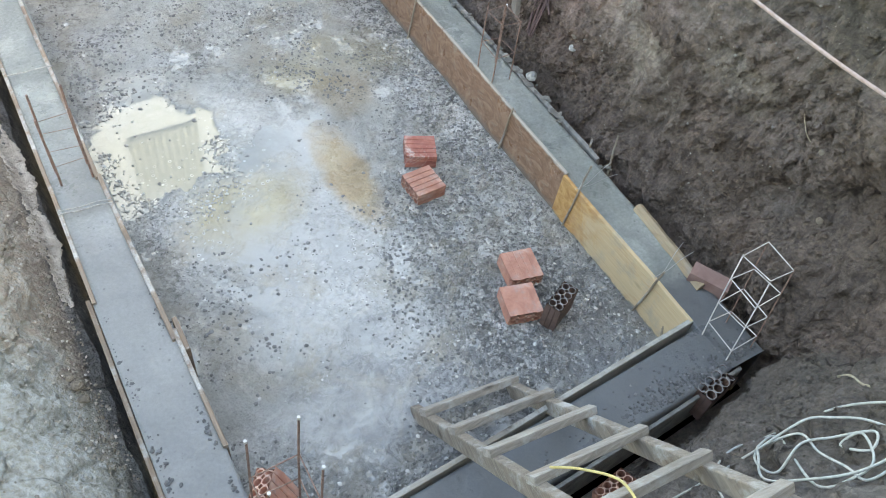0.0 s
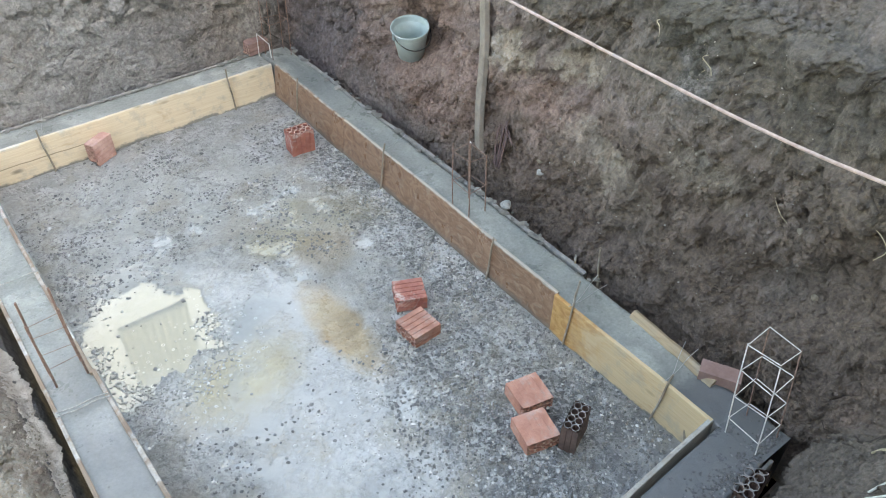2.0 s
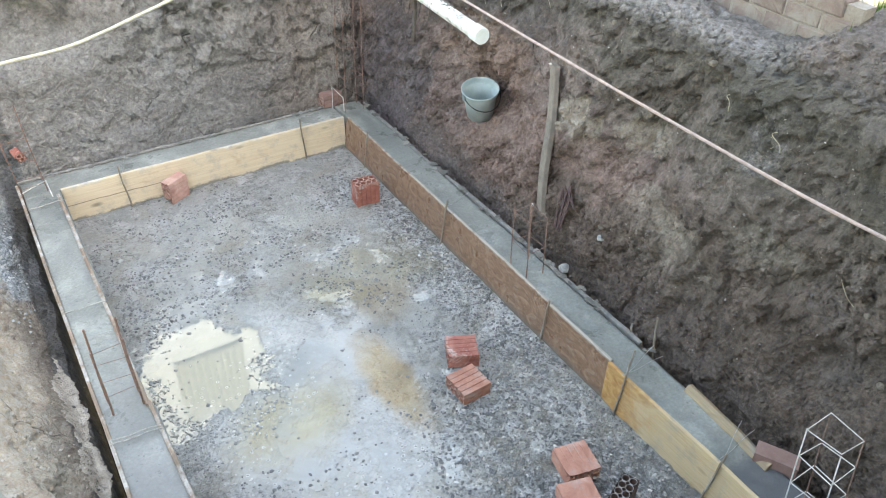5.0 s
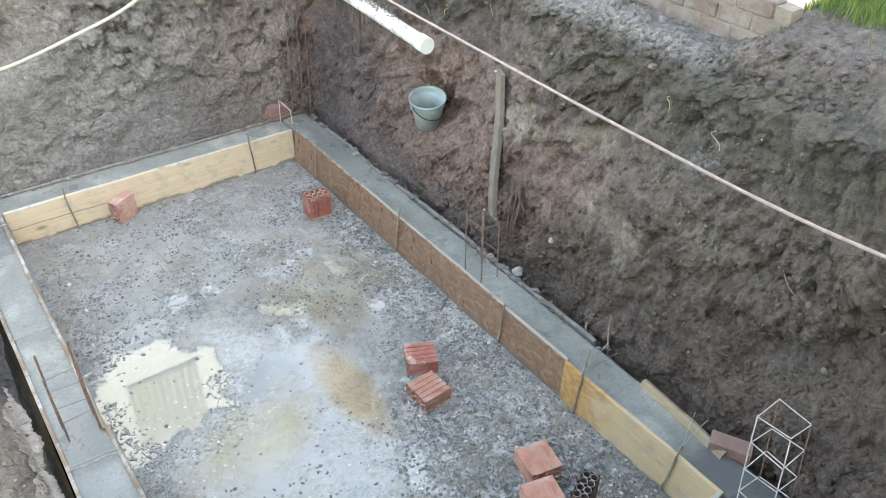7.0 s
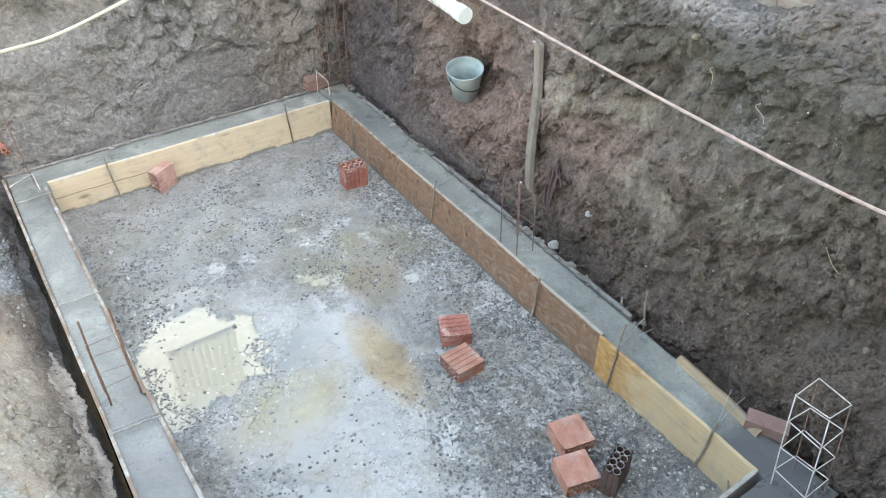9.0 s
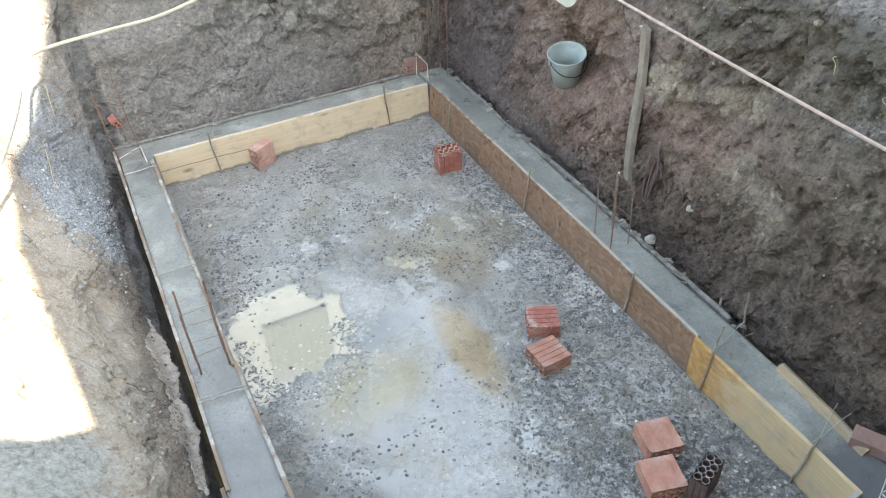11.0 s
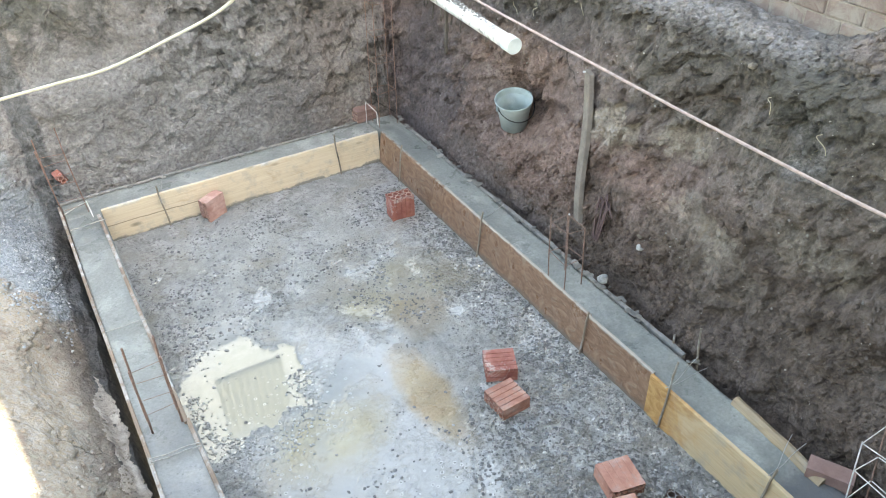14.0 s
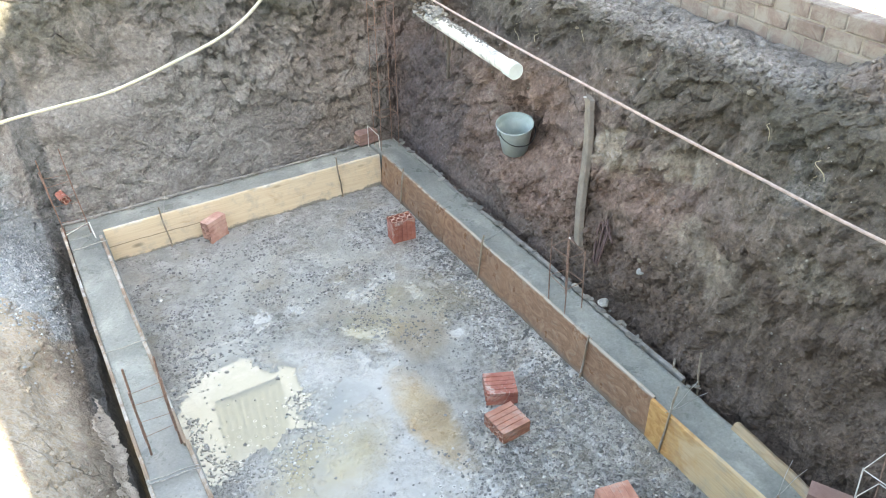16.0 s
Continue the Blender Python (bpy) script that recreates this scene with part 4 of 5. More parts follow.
def corner_prop():
    """A bent white rod where the boards meet."""
    for a in (((0.02, 4.95, 0.29), (0.03, 4.96, 0.5), (0.09, 4.86, 0.42), (0.09, 4.85, 0.26)), ((-2.7, 4.78, 0.32), (-2.55, 4.8, 0.36), (-2.5, 4.75, 0.4), (-2.49, 4.66, 0.3))):
        bm = bmesh.new()
        tube(bm, a, 0.0045, 6)
        tagged(mesh_object("bent_rod", bm, LIME), "bent rod splashed white with cement on the beam corner", "rod")


corner_prop()


# ---- hollow bricks ----
def brick_mesh(w=0.2, l=0.2, t=0.093, nx=4, nz=2, chips=0, seed=0, groove=0.005):
    """A hollow clay brick with round holes along y, grooved sides, centred."""
    rng = random.Random(seed)
    bm = bmesh.new()
    hw, hl, ht = w / 2, l / 2, t / 2
    ins = 0.004
    cw, ch = (w - 2 * ins) / nx, (t - 2 * ins) / nz
    rad = min(cw, ch) * 0.46
    ends = {}
    for s in (-1, 1):
        for i in range(nx):
            for j in range(nz):
                cx, cz = -hw + ins + cw * (i + 0.5), -ht + ins + ch * (j + 0.5)
                hole, rim = [], []
                for k in range(8):
                    a = math.pi / 4 * k + math.pi / 8
                    ca, sa_ = math.cos(a), math.sin(a)
                    hole.append(bm.verts.new((cx + rad * ca, s * hl, cz + rad * sa_)))
                    q = max(abs(ca), abs(sa_))
                    rim.append(bm.verts.new((cx + cw / 2 * ca / q, s * hl, cz + ch / 2 * sa_ / q)))
                for k in range(8):
                    f = (hole[k], hole[(k + 1) % 8], rim[(k + 1) % 8], rim[k])
                    bm.faces.new(f if s > 0 else f[::-1]).material_index = 1
                ends[(s, i, j)] = hole
    for i in range(nx):
        for j in range(nz):
            a, b = ends[(-1, i, j)], ends[(1, i, j)]
            for k in range(8):
                bm.faces.new((a[k], b[k], b[(k + 1) % 8], a[(k + 1) % 8]))
    # grooved outside
    prof = []
    def run(p, q, n):
        d = Vector((q[0] - p[0], q[1] - p[1]))
        nrm = Vector((d.y, -d.x)).normalized()
        for i in range(n):
            for f, deep in ((0.06, 0), (0.88, 0), (0.92, groove), (1.0, groove)):
                v = Vector(p) + d * ((i + f) / n) - nrm * (deep if i < n - 1 else 0)
                prof.append(v)
    run((-hw, -ht), (hw, -ht), 5), run((hw, -ht), (hw, ht), 3), run((hw, ht), (-hw, ht), 5), run((-hw, ht), (-hw, -ht), 3)
    rows = 7
    rings = []
    for r in range(rows):
        y = -hl + l * r / (rows - 1)
        ring = []
        for v in prof:
            k = 0.0012 * noise.noise(Vector((v.x * 40, y * 40, v.y * 40 + seed)))
            ring.append(bm.verts.new((v.x * (1 + k * 8), y, v.y * (1 + k * 8))))
        rings.append(ring)
    m = len(prof)
    for a, b in zip(rings, rings[1:]):
        for k in range(m):
            bm.faces.new((a[k], a[(k + 1) % m], b[(k + 1) % m], b[k]))
    # broken corners
    for c in range(chips):
        at = Vector((rng.choice((-hw, hw)), rng.choice((-hl, hl)), ht * rng.uniform(0.2, 1)))
        for v in bm.verts:
            d = (v.co - at).length
            if d < 0.05:
                v.co -= (at * (0.05 - d) * rng.uniform(3, 4.5))
    return bm


def brick(m, label, material=None, chips=1, seed=0, holes=(4, 2), size=(0.2, 0.2, 0.093), groove=0.005):
    ob = mesh_object("brick", brick_mesh(*size, *holes, chips, seed, groove), material or CLAY)
    ob.data.materials.append(SOOT_RIM if material == CLAY_DARK else CLAY_RIM)
    ob.matrix_world = m
    return tagged(ob, label, "brick", "loose bricks")


brick(pose(-0.614, 0.545, 0.047, 0, 0, -15), "smooth red hollow clay brick lying flat on the slab", None, 0, 1, groove=0.0007)
brick(pose(-0.476, 0.75, 0.05, 2, 1, -11), "chipped red hollow clay brick lying flat on the slab", None, 1, 2, groove=0.001)
brick(pose(-0.455, 0.405, 0.1, 90, 0, 24), "dark sooty hollow clay brick standing on end beside others", CLAY_DARK, 0, 3)
brick(pose(-0.546, 1.834, 0.052, 0, 2, 65), "cement-streaked red hollow clay brick lying flat on the slab", CLAY_RED, 1, 4)
brick(pose(-0.67, 1.566, 0.048, 0, 0, -87), "ribbed red hollow clay brick lying flat on the slab", None, 0, 5)
brick(pose(-0.24, 3.8, 0.1, 90, 0, -4), "red hollow clay brick standing on end near the corner", CLAY_RED, 0, 6, (4, 2), (0.2, 0.2, 0.13))
brick(pose(-1.585, 4.635, 0.098, 0, 90, 120), "broken dusty pink hollow clay brick leaning beside the back board", CLAY_PINK, 3, 7)
brick(pose(0.285, 0.07, 0.32, 0, 0, 28), "dull red clay brick half buried beside the beam", CLAY_DUST, 0, 8, (4, 2), (0.1, 0.22, 0.085), 0.0004)
brick(pose(-0.1, -0.425, 0.2, 90, 0, 11), "dark hollow clay brick wedged in the ditch beside the beam", CLAY_DARK, 1, 9, (4, 2), (0.24, 0.2, 0.11))
brick(pose(-0.86, -0.62, 0.1, 70, 0, 8), "dusty hollow clay brick lying down in the ditch", None, 0, 10)
brick(pose(-2.3, 0.015, 0.38, 58, 12, 55), "red hollow clay brick wedged between the column bars", None, 2, 11)
brick(pose(0.03, 5.03, 0.36, 0, 0, 98), "red clay brick set at the foot of the back bank", CLAY_DUST, 1, 12, (4, 2), (0.12, 0.2, 0.11))
brick(pose(-2.62, 5.08, 0.5, 20, 60, 30), "broken piece of red brick stuck in the bank", CLAY_RED, 2, 13, (2, 1), (0.08, 0.1, 0.06))


# ---- bucket ----
def bucket():
    thing = empty("bucket", pose(BUCKET.x + 0.01, BUCKET.y, BUCKET.z, 9, -8, 0), "grey plastic builder's bucket with a wire handle on the bank", "bucket")
    bm = bmesh.new()
    prof = [(0.0, 0.0), (0.088, 0.0), (0.094, 0.006), (0.104, 0.07), (0.106, 0.072), (0.107, 0.08), (0.105, 0.083), (0.128, 0.215), (0.1355, 0.217), (0.138, 0.226), (0.1435, 0.252), (0.147, 0.258), (0.1465, 0.264),
            (0.141, 0.264), (0.137, 0.25), (0.1, 0.012), (0.0, 0.01)]
    n = 40
    rings = [[bm.verts.new((r * math.cos(2 * math.pi * k / n), r * math.sin(2 * math.pi * k / n), z)) for k in range(n)] for r, z in prof[1:-1]]
    for a, b in zip(rings, rings[1:]):
        for k in range(n):
            bm.faces.new((a[k], a[(k + 1) % n], b[(k + 1) % n], b[k]))
    bm.faces.new(rings[0][::-1]), bm.faces.new(rings[-1])
    part("body", bm, tinted("bucket_plastic", (0.34, 0.42, 0.42), (0.48, 0.56, 0.555), 9, 0.45), thing, "", True)
    bm = bmesh.new()
    tube(bm, [(0.147 * math.cos(a) * 1.02, -0.02 - 0.135 * math.sin(a), 0.235 - 0.085 * math.sin(a)) for a in (math.pi * i / 16 for i in range(17))], 0.0042, 6)
    part("handle", bm, tinted("black_wire", (0.02, 0.02, 0.022), (0.05, 0.05, 0.05)), thing, "thin black wire handle hanging down")
    for s in (-1, 1):
        bm = bmesh.new()
        box(bm, s * 0.147 - 0.008, s * 0.147 + 0.008, -0.014, 0.014, 0.215, 0.262)
        part("lug", bm, tinted("bucket_lug", (0.16, 0.2, 0.2), (0.27, 0.32, 0.32), 9, 0.5), thing)


bucket()


# ---- drain pipe sticking out of the bank ----
def drain_pipe():
    a, b = Vector((0.42, 4.6, 1.61)), Vector((0.315, 2.975, 1.615))
    d = (b - a).normalized()
    thing = empty("drain_pipe", Matrix.Translation(a), "white plastic drain pipe sticking out over the pit, dirt on top", "pipe")
    stained = Mat("white_plastic", 0.4)
    tone = stained.ramp(stained.noise(6, 6, 0.65, 0.4), (0.32, (0.6, 0.6, 0.56)), (0.68, (0.82, 0.82, 0.79)))
    tone = stained.mix(stained.ramp(stained.noise(8, 8, 0.75, 0.8), (0.53, 0.0), (0.58, 0.8)), tone, (0.26, 0.25, 0.23))      # dried mud stains
    white = stained.colour(tone).bump(stained.noise(30, 5, 0.6), 0.002).m
    bm = bmesh.new()
    tube(bm, [d * s for s in (0.0, 0.4, 0.8, 1.2, 1.52)], 0.052, 24)
    part("barrel", bm, white, thing, "", True)
    bm = bmesh.new()
    tube(bm, [d * 1.5, d * 1.505, d * 1.6, d * 1.605], [0.054, 0.059, 0.059, 0.056], 24)
    part("end_cap", bm, tinted("cap_plastic", (0.66, 0.72, 0.69), (0.78, 0.83, 0.8), 8, 0.4), thing, "pale greenish-white end cap")
    bm = bmesh.new()
    rng = random.Random(4)
    for i in range(260):
        u = rng.triangular(0.05, 1.25, 0.3)
        wide = 0.045 if u < 0.5 else 0.02
        o = Vector((rng.gauss(0.0, wide), 0, 0))
        o.z = math.sqrt(max(0.0002, 0.054 ** 2 - min(0.05, abs(o.x)) ** 2)) + rng.random() * (0.05 if u < 0.45 else 0.004)
        stone(bm, d * u + o, rng.uniform(0.008, 0.03 if u < 0.45 else 0.014), rng, 0.5)
    part("dirt", bm, stone_material("caked_mud", (0.2, 0.19, 0.175), (0.4, 0.385, 0.36)), thing, "dried grey mud caked on the pipe")["kind"] = "stuff"
    for k in range(7):
        bm = bmesh.new()
        u = 0.15 + 0.1 * k + rng.uniform(-0.05, 0.05)
        p = d * u + Vector((0.02 - 0.02 * (k % 3), 0, -0.04))
        drop = rng.uniform(0.06, 0.16) + (0.24 if k == 4 else 0)
        fat = 0.016 if k == 4 else 0.006
        tube(bm, smooth_line([p, p + Vector((0.01, 0.015, -drop * 0.4)), p + Vector((-0.008, 0.0, -drop * 0.75)), p + Vector((0.004, 0.02, -drop))], 5), [fat * (0.6 + 0.6 * abs(math.sin(2.3 * q))) for q in range(15)] + [0.002], 6)
        part("root", bm, CLOD, thing, "muddy root hanging from the pipe")


drain_pipe()


def hanging_earth():
    """Roots and earth round the pipe's inner end."""
    rng = random.Random(17)
    bm = bmesh.new()
    for i in range(420):
        f = rng.random()
        p = Vector((0.44, 4.5, 1.66)).lerp(Vector((0.66, 4.9, 1.85)), f)
        stone(bm, p + Vector((rng.gauss(0, 0.06), rng.gauss(0, 0.07), rng.gauss(0, 0.04))), rng.uniform(0.012, 0.05), rng, 0.9)
    tagged(mesh_object("hanging_earth", bm, CLOD), "clump of earth and roots hanging round the pipe", "earth", kind="stuff")


hanging_earth()


# ---- lines, hose, post ----
def cable(name, points, r, material, label, category, n=8, sides=8):
    bm = bmesh.new()
    tube(bm, smooth_line(points, n), r, sides)
    return tagged(mesh_object(name, bm, material, True), label, category)


cable("layout_line", [(0.27, -2.4, 2.05), (0.3, -0.4, 1.835), (0.318, 0.25, 1.775), (0.34, 1.0, 1.752), (0.37, 2.2, 1.74), (0.415, 4.33, 1.75), (0.47, 6.4, 1.8)], 0.0085,
      tinted("pink_line", (0.35, 0.26, 0.235), (0.52, 0.41, 0.38), 30, 0.8), "pinkish taut line stretched over the pit", "line", 6)
cable("hose", [(0.3, 5.3, 2.75), (-0.4, 4.98, 2.2), (-0.81, 4.9, 1.82), (-1.13, 4.9, 1.61), (-1.56, 4.9, 1.47), (-2.05, 4.9, 1.345), (-2.46, 4.9, 1.315), (-2.86, 4.9, 1.285), (-3.06, 4.86, 1.24), (-3.14, 4.72, 1.12),
               (-3.2, 4.4, 1.08), (-3.29, 4.0, 1.06), (-3.4, 3.6, 1.05), (-3.62, 2.9, 1.1), (-3.9, 2.3, 1.3)], 0.013,
      tinted("yellow_hose", (0.46, 0.445, 0.35), (0.6, 0.585, 0.48), 20, 0.5), "pale yellow garden hose hanging slack over the bank", "hose", 7)


def post():
    thing = empty("post", Matrix.Translation((0.47, 2.4, 0.5)), "grey-brown weathered board half sunk upright in the bank", "post")
    base = Vector((0.47, 2.4, 0.5))
    low, high = Vector((0.44, 2.35, 0.66)), Vector((0.652, 2.6, 1.49))
    bm = bmesh.new()
    rings = []
    for i in range(17):
        f = i / 16
        c = low.lerp(high, f * 1.12 - 0.12) + Vector((0.0, 0.012 * math.sin(7 * f), 0)) - base
        half = 0.05 + 0.004 * noise.noise(Vector((f * 9, 0, 1)))
        side, out = Vector((0.35, 0.94, 0)), Vector((-0.94, 0.35, 0.1))
        rings.append([bm.verts.new(c + side * p * half + out * q) for p, q in ((-1, -0.02), (1, -0.02), (1, 0.012), (0.85, 0.016), (-0.85, 0.016), (-1, 0.012))])
    for p, q in zip(rings, rings[1:]):
        for k in range(6):
            bm.faces.new((p[k], p[(k + 1) % 6], q[(k + 1) % 6], q[k]))
    bm.faces.new(rings[0]), bm.faces.new(rings[-1])
    top = sum((v.co for v in rings[-1]), Vector()) / 6
    bmesh.ops.recalc_face_normals(bm, faces=bm.faces)
    part("board", bm, tinted("old_post", (0.175, 0.15, 0.128), (0.285, 0.245, 0.21), 10, 0.85, 0, 0.008), thing)
    bm = bmesh.new()
    stone(bm, top + Vector((-0.02, 0.02, 0.0)), 0.02, random.Random(6), 0.3)
    part("tip", bm, LIME, thing, "split pale end of the board")


post()


def strip_bundle():
    rng = random.Random(8)
    thing = empty("rod_bundle", Matrix.Translation((0.42, 2.13, 0.5)), "bundle of dark rusty bent rods against the bank", "rods")
    dark = tinted("dark_rust", (0.08, 0.05, 0.05), (0.17, 0.11, 0.105), 30, 0.7)
    for k in range(6):
        y, top = -0.05 + 0.02 * k, 0.31 - 0.02 * abs(k - 3)
        p = [Vector((-0.02 + rng.uniform(0, 0.05), y + rng.uniform(-0.02, 0.02), 0.0)), Vector((0.02 + rng.uniform(0, 0.04), y + rng.uniform(-0.02, 0.02), 0.17)), Vector((0.06 + rng.uniform(0, 0.04), y + 0.02, top)), Vector((0.06, y - 0.03, top - 0.06))]
        bm = bmesh.new()
        tube(bm, smooth_line(p, 4), 0.007, 5)
        part("rod", bm, dark, thing)


strip_bundle()


# ---- ladder ----
def ladder():
    d = Vector((-0.043, -0.668, 0.743)).normalized()
    feet = (Vector((-1.455, 0.185, 0.06)), Vector((-0.94, 0.075, 0.06)))
    thing = empty("ladder", Matrix.Translation(feet[0]), "home-made weathered wooden ladder leaning out of the pit", "ladder")
    cross = (feet[1] - feet[0] - d * (feet[1] - feet[0]).dot(d)).normalized()
    face = cross.cross(d)
    if face.z < 0:
        face = -face
    def bar(name, a, b, w, h, up, m, seed):
        ax = (b - a).normalized()
        sd = up.cross(ax).normalized()
        bm = bmesh.new()
        n = max(4, int((b - a).length / 0.08))
        rings = []
        for i in range(n + 1):
            p = a.lerp(b, i / n) - feet[0]
            k = 1 + 0.06 * noise.noise(Vector((i * 0.6, seed, 0)))
            c = 0.12
            rings.append([bm.verts.new(p + sd * (w / 2 * s) * k + up * (h / 2 * t) * k) for s, t in ((-1, -1 + c), (-1 + c, -1), (1 - c, -1), (1, -1 + c), (1, 1 - c), (1 - c, 1), (-1 + c, 1), (-1, 1 - c))])
        for p, q in zip(rings, rings[1:]):
            for j in range(8):
                bm.faces.new((p[j], p[(j + 1) % 8], q[(j + 1) % 8], q[j]))
        bm.faces.new(rings[0][::-1]), bm.faces.new(rings[-1])
        bmesh.ops.recalc_face_normals(bm, faces=bm.faces)
        return part(name, bm, m, thing)
    for k, f in enumerate(feet):
        bar("rail", f - d * 0.09, f + d * 2.55, 0.05, 0.075, face, LADDER_Y, k * 5.0)
    for k in range(7):
        a, b = feet[0] + d * (0.11 + 0.36 * k), feet[1] + d * (-0.06 + 0.365 * k)
        x = (b - a).normalized()
        bar("rung", a - x * 0.035 + face * 0.054, b + x * 0.03 + face * 0.054, 0.05, 0.036, face, LADDER_X, 20 + k)
    a, b = feet[0] + d * 1.22 - feet[0], feet[0] + d * 1.75 - feet[0]
    bm = bmesh.new()
    tube(bm, smooth_line([a + face * 0.09 + cross * 0.04, a + face * 0.1 + cross * 0.1 + d * 0.12, a + face * 0.1 + cross * 0.14 + d * 0.3, b + face * 0.08 + cross * 0.05, b + face * 0.07 - cross * 0.03, b + face * 0.02 - cross * 0.04], 6), 0.005, 7)
    part("cord", bm, tinted("yellow_cord", (0.5, 0.4, 0.16), (0.66, 0.55, 0.26), 60, 0.8), thing, "yellow cord tied round the rail", True)


ladder()


# ---- coil of white rope on the near bank ----
def rope():
    plan = [(-1.02, -0.80, 0.02), (-0.86, -0.84, 0.02), (-0.7, -0.88, 0.05), (-0.6, -0.88, 0.07), (-0.5, -0.895, 0.07), (-0.447, -0.945, 0.04), (-0.439, -1.025, 0.02), (-0.507, -1.134, 0.02), (-0.6, -1.185, 0.02), (-0.694, -1.177, 0.02),
            (-0.665, -1.11, 0.02), (-0.63, -1.02, 0.04), (-0.56, -0.92, 0.08), (-0.66, -0.88, 0.06), (-0.76, -0.92, 0.03), (-0.74, -0.99, 0.02), (-0.64, -0.96, 0.06), (-0.54, -1.0, 0.06), (-0.51, -1.07, 0.04), (-0.57, -1.11, 0.03),
            (-0.57, -1.04, 0.07), (-0.53, -1.05, 0.06), (-0.6, -1.14, 0.03), (-0.7, -1.15, 0.02), (-0.78, -1.1, 0.02)]
    for i in range(14):
        a = 1.2 + i * 0.62
        plan.append((-0.6 + (0.2 + 0.012 * i) * math.cos(a) * 0.9, -1.0 + (0.13 + 0.006 * i) * math.sin(a), 0.03 + 0.02 * (i % 3)))
    pts = [(x, y, height(x, y) + 0.012 + up) for x, y, up in plan]
    cable("rope_coil", pts, 0.005, tinted("white_rope", (0.36, 0.38, 0.36), (0.56, 0.58, 0.55), 50, 0.8), "loose coil of dirty white rope on the earth", "rope", 7, 7)


rope()


# ---- white sheet on the near bank ----
def folded_sheet():
    """A stiff white sheet folded over once, lying on the bank."""
    corner, up, down, fold = Vector((0.47, -0.55, 1.393)), Vector((0.198, 0.062, 0.211)), Vector((0.11, -0.392, -0.53)), Vector((0.242, -0.062, -0.064))
    bm = bmesh.new()
    for a, b in ((fold, up), (down, fold)):
        n = a.cross(b).normalized()
        rows = []
        for i in range(9):
            row = []
            for j in range(9):
                q = corner + a * (i / 8) + b * (j / 8)
                row.append(bm.verts.new(q + n * 0.008 * noise.noise(q * 9) * (1 if i and j else 0)))
            rows.append(row)
        for p, q in zip(rows, rows[1:]):
            for k in range(8):
                bm.faces.new((p[k], q[k], q[k + 1], p[k + 1]))
    bmesh.ops.remove_doubles(bm, verts=bm.verts, dist=0.0005)
    bmesh.ops.recalc_face_normals(bm, faces=bm.faces)
    bmesh.ops.solidify(bm, geom=bm.faces[:], thickness=0.006)
    ob = mesh_object("sheet", bm, tinted("white_sheet", (0.78, 0.79, 0.78), (0.88, 0.89, 0.88), 5, 0.5))
    tagged(ob, "stiff white plastic sheet folded over on the earth bank", "sheet")


folded_sheet()


# ---- low brick wall, rubble and grass above the bank ----
def low_wall():
    thing = empty("wall_east", Matrix.Translation((1.31, 0.98, 1.97)), "low old wall of weathered clay bricks above the bank", "wall", kind="structure")
    bm = bmesh.new()
    box(bm, 0.0, 0.1, 0.02, 4.6, -0.1, 0.29)
    part("mortar", bm, tinted("old_mortar", (0.24, 0.2, 0.17), (0.38, 0.34, 0.3), 12, 0.9, 0, 0.01), thing, "crumbling grey mortar")
    old = Mat("old_brick", 0.85)
    tint = old.ramp(old.noise(9, 6, 0.65, 0.4), (0.3, (0.17, 0.125, 0.113)), (0.7, (0.27, 0.205, 0.185)))
    tint = old.mix(0.6, tint, old.ramp(old.random(), (0.0, 0.36), (1.0, 0.62)), "OVERLAY")
    world_noise = old.t.nodes.new("ShaderNodeNewGeometry").outputs["Position"]
    tint = old.mix(old.ramp(old.noise(7, 7, 0.72, 0.6, world_noise), (0.42, 0.0), (0.6, 0.9)), tint, (0.31, 0.28, 0.25))      # mortar smears
    old.colour(tint).bump(old.noise(30, 6, 0.65), 0.008)
    shapes = []
    for s in range(5):
        bm = bmesh.new()
        box(bm, -0.008, 0.11, 0.003, 0.236, 0.003, 0.097)
        bmesh.ops.bevel(bm, geom=list(bm.edges), offset=0.008, segments=1, affect="EDGES")
        for v in bm.verts:
            v.co += Vector([0.008 * noise.noise(v.co * 18 + Vector((s * 7, a, 0))) for a in (1, 2, 3)])
        me = bpy.data.meshes.new("brick")
        bm.to_mesh(me)
        bm.free()
        me.materials.append(old.m)
        shapes.append(me)
    rng = random.Random(2)
    for row in range(4):
        for i in range(19):
            y = i * 0.24 - (0.12 if row % 2 else 0)
            if y < 0 or (row == 3 and rng.random() < 0.3):
                continue
            ob = new("brick", shapes[rng.randrange(5)])
            ob.parent = thing
            ob.matrix_local = pose(rng.uniform(-0.008, 0.006), y, -0.09 + 0.1 * row, 0, 0, rng.uniform(-1.5, 1.5))


low_wall()


def scatter(name, count, seed, place, size, material, label, category, flat=0.7):
    rng = random.Random(seed)
    bm = bmesh.new()
    for _ in range(count):
        p = place(rng)
        if p is not None:
            stone(bm, p, size(rng), rng, flat)
    return tagged(mesh_object(name, bm, material), label, category, kind="stuff")


def on_ledge(rng):
    y = rng.uniform(0.4, 4.8)
    x = 0.82 + abs(rng.gauss(0, 0.17)) + (0.02 if y > 1.3 else 0.1)
    return (x, y, height(x, y)) if x < 1.3 else None


scatter("rubble", 1500, 11, on_ledge, lambda r: r.triangular(0.004, 0.05, 0.009), EARTH, "pale mortar rubble along the top of the bank", "rubble")


